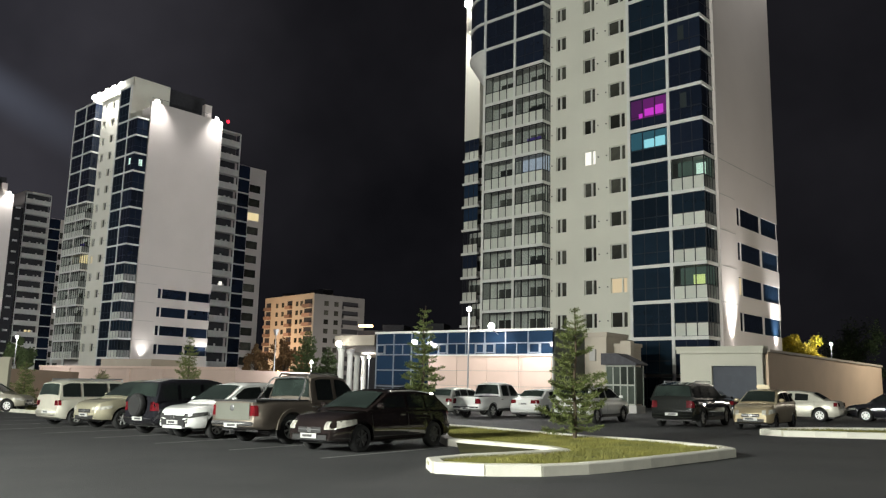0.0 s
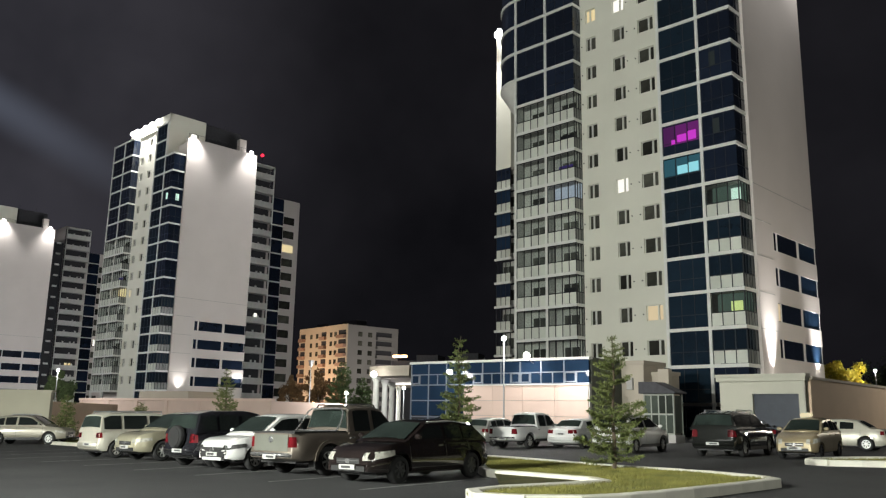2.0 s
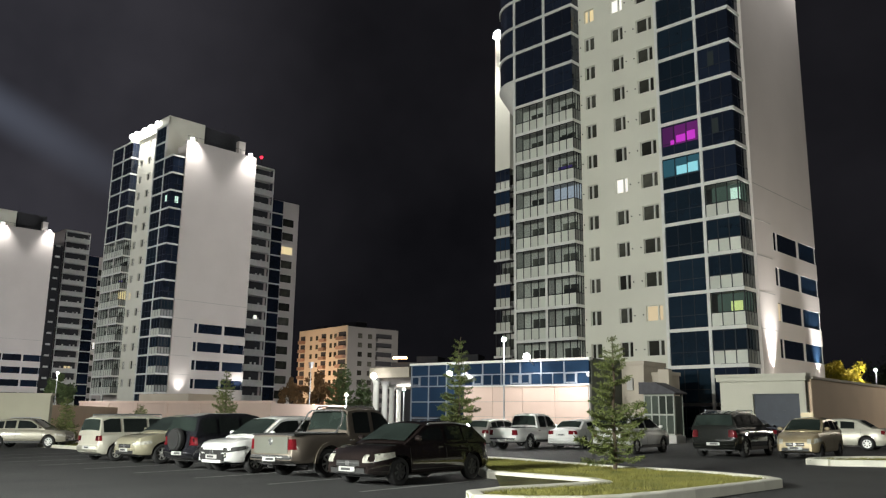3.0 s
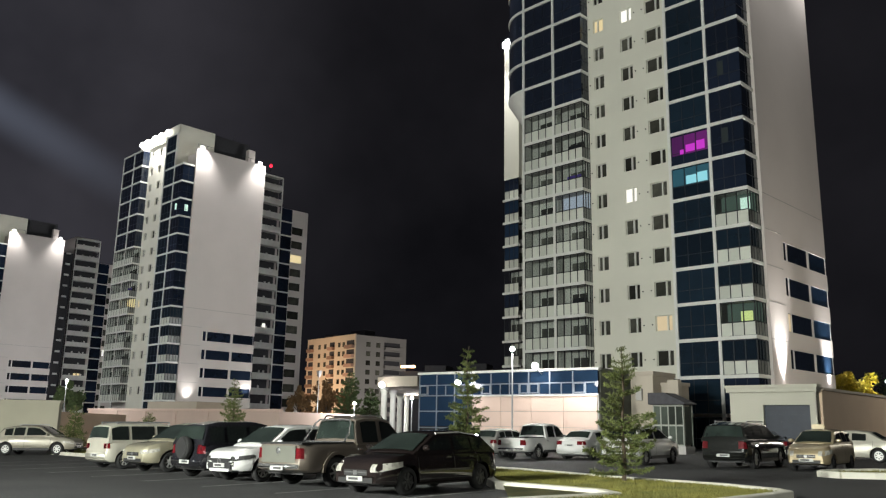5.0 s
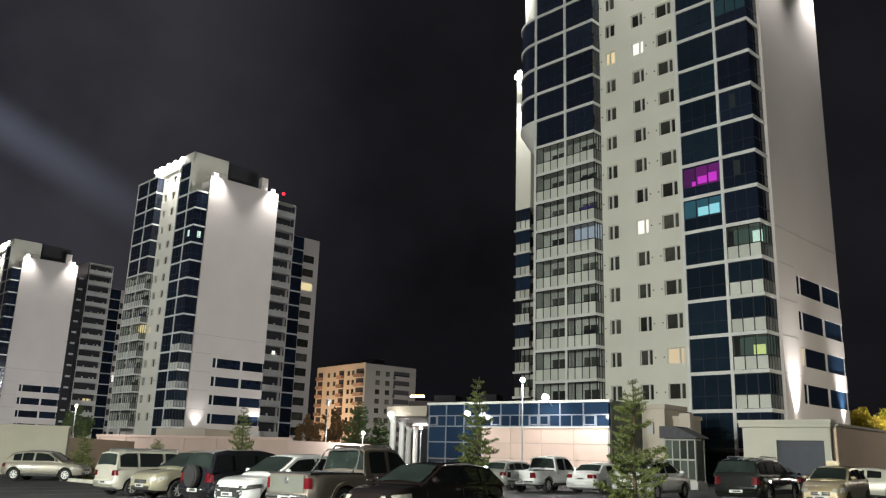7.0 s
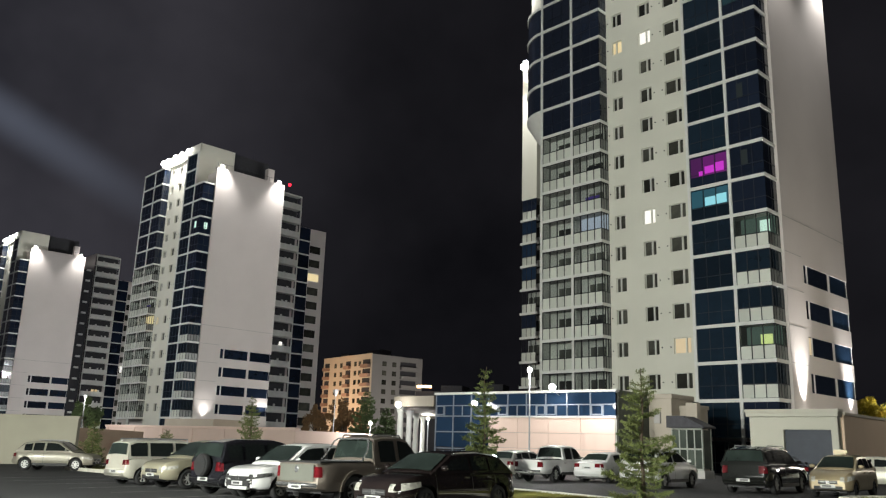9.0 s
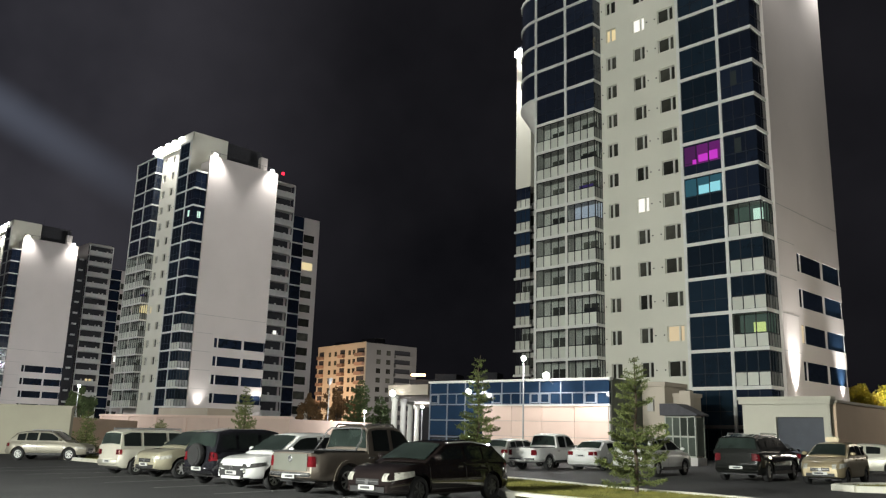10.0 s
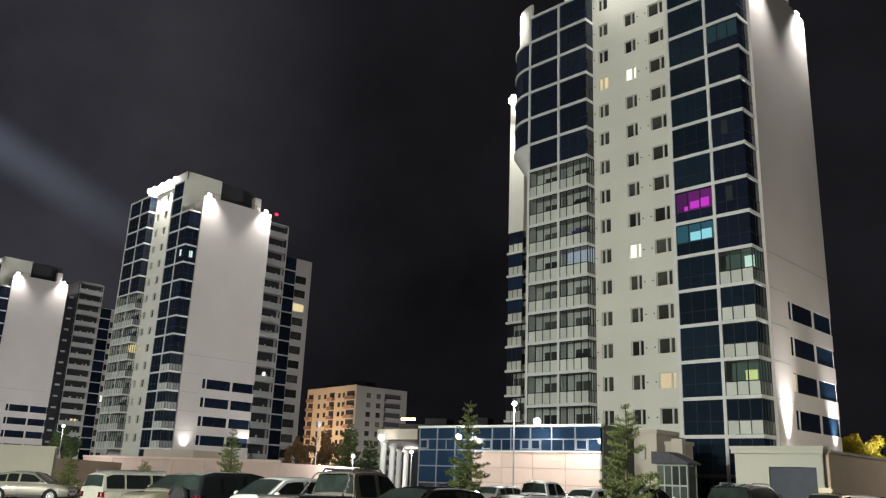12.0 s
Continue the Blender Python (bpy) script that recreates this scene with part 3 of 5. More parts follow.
part("soffit", bm, BAND, tw1, "white soffit under the curved glazing")
# set-back curved wall of the roof terrace
bm = bmesh.new()
rim = [[bm.verts.new((*arc_point(math.pi / 2 * i / 12, g), z)) for i in range(13)] for g, z in ((-0.4, 42.1), (-0.4, 47.0), (-0.65, 47.0), (-0.65, 42.1))]
for k in range(4):
    for i in range(12):
        bm.faces.new((rim[k][i], rim[k][i + 1], rim[(k + 1) % 4][i + 1], rim[(k + 1) % 4][i]))
part("terrace_wall", bm, PLASTER, tw1, "white curved terrace wall")
lamp("terrace_flood", at(m1, -27.0, 0.2, 47.2), at(m1, -25.5, 2.5, 44.0), 2500, WHITE, "SPOT", 120, 0.8, 0.2)
fb = boxed("floodlight", DARK_METAL, tw1, -37.9, -37.1, 14.0, 14.9, 45.6, 45.95)
# lens made larger than its housing to carry the lamp's glare
boxed("lens", LAMP_GLOW, fb, -38.2, -36.8, 14.0, 14.9, 44.9, 45.59)
lamp("pier_flood", at(m1, -37.5, 13.6, 46.6), at(m1, -37.5, 14.7, 34), 30000, WHITE, "SPOT", 70, 1.0, 0.2)
# fittings of the up-lights, and the aviation light on the second roof
for m, d, t in ((m1, 3.85, tw1), (m1, 13.5, tw1)):
    fb = boxed("up_light", DARK_METAL, t, 0.262, 1.2, d - 0.12, d + 0.12, -1.35, -1.1)
    boxed("lens", LAMP_GLOW, fb, 0.85, 1.15, d - 0.1, d + 0.1, -1.095, -1.0)
bm = bmesh.new()
bmesh.ops.create_icosphere(bm, subdivisions=2, radius=0.35, matrix=Matrix.Translation((-18.2, 28.4, 49.4)))
part("aviation_light", bm, RED_GLOW, tw2, "red aviation light")
boxed("aviation_post", DARK_METAL, tw2, -18.25, -18.15, 28.35, 28.45, 47.5, 49.2)
for t in (tw1, tw2, tw3):
    bm = bmesh.new()
    for d in range(8):
        add_tube(bm, (-0.2, 2.5 + d * 1.7, 42.2), (-0.2, 2.5 + d * 1.7, 43.1), 0.025, 0.025, 6)
    add_tube(bm, (-0.2, 2.5, 43.1), (-0.2, 14.4, 43.1), 0.025, 0.025, 6)
    part("roof_rail", bm, DARK_METAL, t)
    for x, y, top in ((-8.0, 9.0, 49.2), (-5.0, 12.0, 48.3)):
        bm = bmesh.new()
        add_tube(bm, (x, y, 46.9), (x, y, top), 0.03, 0.02, 6)
        part("antenna", bm, DARK_METAL, t)

# ---- pavilion in front of the near tower ----
PU = (0.793, -0.609)
pv = thing("pavilion", frame_at(-2.27, 64.23, 0, *PU), "long low pavilion with blue glazing over pink stone cladding", "pavilion")
gz = ground_z(4) - 0.4
LEN = 15.3
SPLIT = 5.0
boxed("core_wall", ROOF_AND_SHADE, pv, 0.1, LEN - 0.1, 0.35, 14, gz, 5.4)
boxed("roof_edge", BAND, pv, -0.1, LEN + 0.1, -0.1, 0.34, 5.45, 5.62)
boxed("side_wall", mat("stone_dark", (0.10, 0.11, 0.09), 0.8, vary=0.2), pv, LEN - 0.1, LEN, 0.35, 14, gz, 5.6)
edges = [0.0, 1.7, 3.4, SPLIT, 6.7, 8.3, 9.9, 11.6, 13.4, LEN]
for i, (a, b) in enumerate(zip(edges, edges[1:])):
    box_key("glass_panel", BLUE, pv, b - a - 0.08, 0.05, 0.78, (a + 0.04, 0.06, 4.66))
    mid = (a + b) / 2
    for c0, c1 in ((a, mid), (mid, b)):
        box_key("glass_panel", BLUE, pv, c1 - c0 - 0.08, 0.05, 0.70, (c0 + 0.04, 0.06, 3.92))
    box_key("mullion", STEEL, pv, 0.08, 0.1, 1.55, (a - 0.04, 0.0, 3.88))
    if i in (0, 3, 5, 6, 8):
        shared("sash", ("sash", round(b - mid, 2)), lambda bm: [add_box(bm, *q) for q in ((0.05, b - mid - 0.05, 0, 0.05, 0.02, 0.09), (0.05, b - mid - 0.05, 0, 0.05, 0.63, 0.70), (0.05, 0.12, 0, 0.05, 0.09, 0.63), (b - mid - 0.12, b - mid - 0.05, 0, 0.05, 0.09, 0.63))], STEEL, pv, (mid if i % 2 else a, -0.005, 3.92))
    box_key("mullion", STEEL, pv, 0.06, 0.08, 0.74, (mid - 0.03, 0.01, 3.9))
    if b <= SPLIT + 0.01:
        for z0 in (0.2, 1.6, 2.75):
            box_key("glass_panel", BLUE, pv, b - a - 0.08, 0.05, 1.05, (a + 0.04, 0.06, z0))
        box_key("mullion", STEEL, pv, 0.08, 0.1, 4.6, (a - 0.04, 0.0, -0.72))
boxed("transom", STEEL, pv, 0, LEN, 0.002, 0.1, 4.6, 4.67)
boxed("transom", STEEL, pv, 0, LEN, 0.003, 0.1, 3.82, 3.9)
for z0 in (1.45, 2.66):
    boxed("transom", STEEL, pv, 0, SPLIT, 0.003, 0.1, z0, z0 + 0.08)
boxed("window_sill", BAND, pv, SPLIT, LEN + 0.05, -0.14, 0.001, 3.76, 3.83)
boxed("wall_backing", CONCRETE, pv, SPLIT, LEN, 0.06, 0.34, gz, 3.8)
for k in range(4):
    z0 = 2.72 - k * 1.06
    x = SPLIT + 0.03
    while x < LEN - 0.1:
        w = min(2.55, LEN - x)
        box_key("cladding_slab", PINK, pv, w - 0.03, 0.06, 1.03, (x, -0.002, z0))
        x += 2.55
# canopy on columns beside it
cn = thing("entrance_canopy", pose(0, 0, 0), "cream entrance canopy carried on tall round columns", "canopy")
bm = bmesh.new()
plan = [(-2.45, 64.3), (-5.75, 66.9), (-5.6, 92.0), (2.0, 92.0), (2.0, 80.0)]
lo = [bm.verts.new((x, y, 4.6)) for x, y in plan]
hi = [bm.verts.new((x, y, 5.4)) for x, y in plan]
bm.faces.new(lo)
bm.faces.new(hi[::-1])
for i in range(len(plan)):
    j = (i + 1) % len(plan)
    bm.faces.new((lo[i], lo[j], hi[j], hi[i]))
part("canopy_slab", bm, STONE, cn)


def column(bm):
    add_tube(bm, (0, 0, -1.0), (0, 0, 4.1), 0.27, 0.24, 18)
    add_tube(bm, (0, 0, 4.1), (0, 0, 4.62), 0.24, 0.42, 18)


for x, y in ((-5.2, 67.3), (-4.85, 72.8), (-4.6, 79.0), (-4.35, 87.0)):
    shared("column", "canopy_column", column, BAND, cn, (x, y, 0))
for x, z, big in ((-3.1, 4.7, 0.30), (4.4, 4.75, 0.26), (11.0, 5.75, 0.3)):
    bm = bmesh.new()
    bmesh.ops.create_icosphere(bm, subdivisions=2, radius=big * 0.8, matrix=Matrix.Translation((x, -0.9, z)))
    lb = part("lamp_globe", bm, LAMP_GLOW, pv, "glowing white globe lamp")
    bm = bmesh.new()
    add_tube(bm, (x, 0.0, z - 0.5), (x, -0.85, z - 0.15), 0.03, 0.03, 6)
    part("lamp_arm", bm, POLE_GREY, pv)
mp = pv.matrix_world
lamp("wall_lamp", at(mp, 11.0, -1.6, 5.5), at(mp, 11.0, 0.2, 2.5), 300, WHITE, "SPOT", 120, 0.6, 0.2)
lamp("wall_lamp", at(mp, 4.4, -1.5, 4.6), at(mp, 4.6, 0, 2), 120, WHITE, "SPOT", 150, 0.6, 0.2)
lamp("wall_lamp", at(mp, 14.6, -1.2, 4.6), at(mp, 14.6, 0.2, 2.8), 220, WHITE, "SPOT", 120, 0.6, 0.2)
lamp("canopy_lamp", (-4.2, 69.0, 4.3), (-4.8, 75, 1.0), 260, (1, 0.97, 1), "SPOT", 150, 0.6, 0.2)

# pillar, terrace and glazed porch between pavilion and tower
gp = thing("gate_pillar", frame_at(12.84, 58.68, 0, *U1), "cream rendered pillar at the end of the pavilion", "pillar")
boxed("shaft", STONE, gp, 0, 1.75, 0, 3, gz, 5.3)
boxed("cap", STONE, gp, -0.1, 1.85, -0.1, 3.1, 5.3, 5.6)
bx = boxed("meter_box", CONCRETE, gp, 0.5, 0.95, -0.2, -0.002, 3.6, 4.4)
tr = thing("terrace_wall", frame_at(13.5, 58.0, 0, *U1), "beige stepped terrace wall under the tower", "wall")
boxed("wall_block", STONE, tr, 0.2, 2.3, 1.2, 2.3, gz, 4.6)
boxed("wall_cap", STONE, tr, 0.1, 2.4, 1.1, 2.35, 4.6, 4.85)
boxed("upper_block", STONE, tr, 1.6, 2.4, 0.6, 1.09, gz, 5.0)
PORCH_GLASS = mat("porch_glass", (0.05, 0.06, 0.05), 0.1, vary=0.4, scale=0.9, rnd=0.5, spec=0.5)
PORCH_FRAME = mat("porch_frame", (0.27, 0.29, 0.25), 0.5, vary=0.12)
po = thing("glazed_porch", frame_at(12.9, 52.8, ground_z(13), *U1), "small white-framed glazed porch with a dark pitched roof", "porch")
boxed("floor_slab", CONCRETE, po, 0, 2.9, 0, 1.2, -0.1, 0.5)
for i in range(5):
    box_key("post", PORCH_FRAME, po, 0.09, 0.09, 2.5, (0.68 * i, 0, 0.5))
for z in (0.5, 1.7, 2.92):
    box_key("rail", PORCH_FRAME, po, 2.8, 0.08, 0.09, (0, 0.005, z))
for i in range(4):
    for z in (0.6, 1.8):
        box_key("pane", PORCH_GLASS, po, 0.58, 0.03, 1.1, (0.68 * i + 0.09, 0.04, z))
box_key("post", PORCH_FRAME, po, 0.09, 0.09, 2.5, (2.8, 1.0, 0.5))
box_key("pane", PORCH_GLASS, po, 0.03, 0.86, 2.3, (2.83, 0.11, 0.6))
bm = bmesh.new()
add_prism(bm, [(-0.25, 3.02), (3.15, 3.02), (3.15, 3.1), (1.2, 3.75), (-0.25, 3.75)], -0.25, 1.3)
part("porch_roof", bm, ROOF_AND_SHADE, po)
po.scale = (0.74, 1, 1)

# ---- garage and its long wall ----
GATE = mat("gate_blue_grey", (0.030, 0.036, 0.048), 0.5, metal=0.2, vary=0.15)
TAN = mat("render_tan", (0.58, 0.44, 0.32), 0.85, vary=0.1, scale=0.4, bump=0.3, bump_scale=15)
gg = thing("garage", frame_at(16.23, 48.16, 0, *U1), "cream garage block with a grey-blue roller gate", "garage")
g0 = ground_z(18) - 0.5
bm = bmesh.new()
holed_wall(bm, 0, 4.8, g0, 3.99, 0, 0.35, [(1.9, 4.45, ground_z(18), 3.06)])
CREAM_RENDER = mat("render_cream", (0.43, 0.42, 0.35), 0.85, vary=0.08, scale=0.4, bump=0.3, bump_scale=15)
part("front_wall", bm, CREAM_RENDER, gg)
boxed("body", CREAM_RENDER, gg, 0, 4.79, 0.36, 24, g0, 3.98)
boxed("cornice", CREAM_RENDER, gg, -0.15, 4.9, -0.15, 0.5, 3.76, 4.0)
boxed("cornice", CREAM_RENDER, gg, -0.22, 4.97, -0.22, 0.5, 4.0, 4.16)
gate = boxed("gate", GATE, gg, 1.9, 4.45, 0.2, 0.26, ground_z(18) - 0.05, 3.06)
for k in range(6):
    boxed("gate_rib", GATE, gate, 1.92, 4.43, 0.18, 0.199, 0.55 + 0.4 * k, 0.58 + 0.4 * k)
boxed("side_wall", TAN, gg, 4.8, 4.95, 0.5, 26, g0, 3.85)
boxed("coping", STONE, gg, 4.7, 5.05, 0.51, 26, 3.85, 4.0)
boxed("sign_plate", DARK_METAL, gg, 1.05, 1.7, -0.04, -0.004, 1.7, 2.05)

# ---- walls and podium by the farther towers ----
lw = thing("yard_wall", frame_at(-62, 57.5, 0, 0.997, 0.078), "long beige rendered boundary wall", "wall", kind="")
BEIGE = mat("render_beige", (0.38, 0.36, 0.28), 0.85, vary=0.1, scale=0.4, bump=0.3, bump_scale=15)
boxed("wall_block", BEIGE, lw, 0, 34, 0, 0.5, -1.6, 2.75)
boxed("coping", BEIGE, lw, -0.1, 34.1, -0.08, 0.58, 2.75, 2.9)
boxed("return_wall", TAN, lw, 33.5, 34, 0.51, 16, -1.6, 2.1)
pb = thing("podium", frame_at(-42.0, 97.4, 0, 0.822, -0.569), "low pinkish podium wall below the floodlit tower", "podium")
boxed("wall_block", PINK, pb, 0, 31.5, 0, 12, -1.6, 2.7)
boxed("coping", PINK, pb, -0.15, 31.65, -0.12, 0.4, 2.71, 2.95)
for k in range(6):
    boxed("pilaster", PINK, pb, 5.2 * k, 5.2 * k + 0.5, -0.1, -0.002, -1.5, 2.7)
boxed("roof_block", STONE, pb, 4, 13, 5, 11, 2.71, 3.9)
boxed("service_door", DARK_METAL, pb, 4.6, 5.5, -0.03, -0.004, 0.6, 2.1)

# ---- distant nine-storey block ----
FAR_CREAM = mat("panel_cream", (0.52, 0.44, 0.34), 0.85, vary=0.1, scale=0.15, rnd=0.02)
FAR_BROWN = mat("balcony_brown", (0.30, 0.19, 0.14), 0.85, vary=0.2, scale=0.3, rnd=0.35)
# side and body of the cream block, its shade put into a greyer colour
FAR_SHADED = mat("panel_shaded", (0.24, 0.23, 0.22), 0.85, vary=0.1, scale=0.15)
fbk = thing("apartment_block", frame_at(-48.0, 278.0, 0, 0.645, -0.764), "distant cream nine-storey panel block lit by orange lamps", "apartment building")
FW, FH = 28.8, 29.8
boxed("front_wall", FAR_CREAM, fbk, 0, FW, 0, 0.4, -2, FH)
boxed("body", FAR_SHADED, fbk, 0.02, FW, 0.41, 20, -2, FH - 0.2)
boxed("roof_house", ROOF_AND_SHADE, fbk, 17, 25, 6, 10, FH - 0.2, FH + 2)
boxed("roof_house", ROOF_AND_SHADE, fbk, 4, 9, 4, 10, FH - 0.2, FH + 1.6)
for r in range(9):
    z = 2.2 + r * 2.9
    for s in (1.0, 14.0, 24.0):
        w = 4.4 if s > 20 else 3.0
        b = box_key("balcony", FAR_BROWN, fbk, w, 1.1, 1.0, (s, -1.1, z))
        # opening's shade, put in as a dark slab above the balcony front
        box_key("opening", ROOF_AND_SHADE, b, w - 0.2, 0.06, 1.5, (0.1, 1.03, 1.05))
    for s in (7.0, 10.6, 19.0, 21.6):
        box_key("window", WINDOW_DARK, fbk, 1.4, 0.05, 1.5, (s, -0.052, z + 0.7))
    for d in (4.2, 8.0):
        box_key("window", WINDOW_DARK, fbk, 0.05, 1.6, 1.5, (FW + 0.002, d, z + 0.7))
    b = box_key("balcony", FAR_SHADED, fbk, 1.1, 6.5, 1.0, (FW, 11.0, z))
    # dark slab for the shaded opening, as on the front
    box_key("opening", ROOF_AND_SHADE, b, 0.06, 6.2, 1.5, (0.02, 0.15, 1.05))
lamp("street_light", (-60, 238, 8), (-42, 268, 14), 42000, (1.0, 0.79, 0.57), "SPOT", 150, 0.8, 0.4)
lamp("street_light", (-52, 252, 7), (-45, 272, 10), 15000, (1.0, 0.58, 0.32), "SPOT", 150, 0.8, 0.4)
# unseen white light added to brighten the block's right face
lamp("street_light", (0, 232, 9), (-22, 264, 14), 31000, (1.0, 0.93, 0.85), "SPOT", 120, 0.8, 0.4)
# a wide low lit roof sign and dark roofs beyond the pavilion
hb = thing("low_block", frame_at(-9.0, 150.0, 0, 0.96, -0.28), "dark low rooftop block with a glowing orange strip", "building")
boxed("body", ROOF_AND_SHADE, hb, 0, 28, 0, 10, -1, 11.4)
boxed("roof_house", ROOF_AND_SHADE, hb, 4.5, 8.5, 1, 6, 11.4, 12.5)
boxed("roof_house", ROOF_AND_SHADE, hb, 12, 16, 1, 6, 11.4, 12.8)
boxed("glow_strip", LAMP_WARM, hb, 0.4, 3.0, -0.4, -0.05, 12.0, 12.4)

# ---- vehicles ----
TYRE = mat("tyre", (0.018, 0.018, 0.018), 0.85, vary=0.3, scale=8)
RIM = mat("alloy", (0.55, 0.55, 0.53), 0.4, metal=0.35, vary=0.25, scale=6)
RIM_DARK = mat("steel_rim", (0.09, 0.09, 0.09), 0.5, metal=0.6, vary=0.25, scale=6)
CAR_GLASS = mat("car_glass", (0.012, 0.015, 0.014), 0.05, vary=0.3, spec=0.7)
# paler and greener than the side glass: a reflection put into the colour
SCREEN = mat("windscreen_glass", (0.021, 0.029, 0.025), 0.05, vary=0.6, scale=1.6, spec=0.7)
BLACK_TRIM = mat("black_trim", (0.02, 0.02, 0.02), 0.6, vary=0.25, scale=5)
CHROME = mat("chrome", (0.62, 0.62, 0.61), 0.2, metal=0.85, vary=0.1)
HEAD = mat("headlight_lens", (0.42, 0.41, 0.36), 0.15, vary=0.5, scale=12, coat=0.6)
HEAD_DARK = mat("smoked_headlight", (0.06, 0.06, 0.058), 0.12, vary=0.7, scale=14, coat=0.6)
TAIL = mat("taillight_lens", (0.13, 0.008, 0.012), 0.15, vary=0.35, scale=8, coat=0.6)
PLATE = mat("plate_white", (0.5, 0.5, 0.48), 0.5, vary=0.06)
PLATE_BAR = mat("plate_bar", (0.05, 0.05, 0.05), 0.6)


def paint(name, colour, metal=0.3, rough=0.35, dirt=0.18):
    return mat("paint_" + name, colour, rough, metal=metal, vary=dirt, scale=1.1, coat=0.9, bump=0.03, bump_scale=60)


def curve(points, f):
    """The value at f of a broken line, eased at its corners."""
    for (a, va), (b, vb) in zip(points, points[1:]):
        if f <= b:
            q = (f - a) / (b - a) if b > a else 0
            return va + (vb - va) * q
    return points[-1][1]


SHAPES = {
    "hatch": dict(deck=[(0, .62), (.012, .9), (.05, .98), (.6, .98), (.74, .97), (.86, .91), (.93, .84), (.97, .76), (.99, .69), (1, .60)], roof=[(.03, .97), (.13, 1.40), (.3, 1.48), (.5, 1.46), (.56, 1.42), (.76, .96)], split=.42, sill=.24),
    "suv": dict(deck=[(0, .65), (.008, 1.0), (.04, 1.06), (.62, 1.05), (.73, 1.04), (.92, .98), (.97, .92), (.992, .84), (1, .72)], roof=[(.012, 1.05), (.06, 1.58), (.2, 1.68), (.5, 1.68), (.58, 1.62), (.745, 1.05)], split=.40, sill=.30),
    "crossover": dict(deck=[(0, .65), (.01, .95), (.05, 1.03), (.62, 1.02), (.74, 1.00), (.9, .93), (.965, .86), (.99, .78), (1, .66)], roof=[(.03, 1.02), (.13, 1.50), (.3, 1.60), (.5, 1.59), (.57, 1.54), (.76, 1.01)], split=.40, sill=.30),
    "van": dict(deck=[(0, .6), (.008, .95), (.04, 1.0), (.65, 1.0), (.77, .98), (.93, .88), (.975, .80), (.993, .72), (1, .6)], roof=[(.01, 1.0), (.035, 1.55), (.1, 1.65), (.55, 1.65), (.62, 1.58), (.79, .99)], split=.45, sill=.24),
    "sedan": dict(deck=[(0, .6), (.012, .92), (.05, 1.0), (.16, 1.02), (.6, .95), (.74, .92), (.92, .80), (.965, .74), (.99, .66), (1, .57)], roof=[(.13, 1.0), (.27, 1.40), (.4, 1.46), (.52, 1.46), (.58, 1.41), (.76, .93)], split=.45, sill=.22),
    "pickup": dict(deck=[(0, .7), (.006, 1.08), (.05, 1.10), (.38, 1.10), (.40, 1.08), (.66, 1.06), (.74, 1.04), (.92, .99), (.97, .94), (.992, .86), (1, .72)], roof=[(.375, 1.08), (.395, 1.74), (.45, 1.80), (.58, 1.80), (.64, 1.74), (.755, 1.05)], split=.545, sill=.38),
}


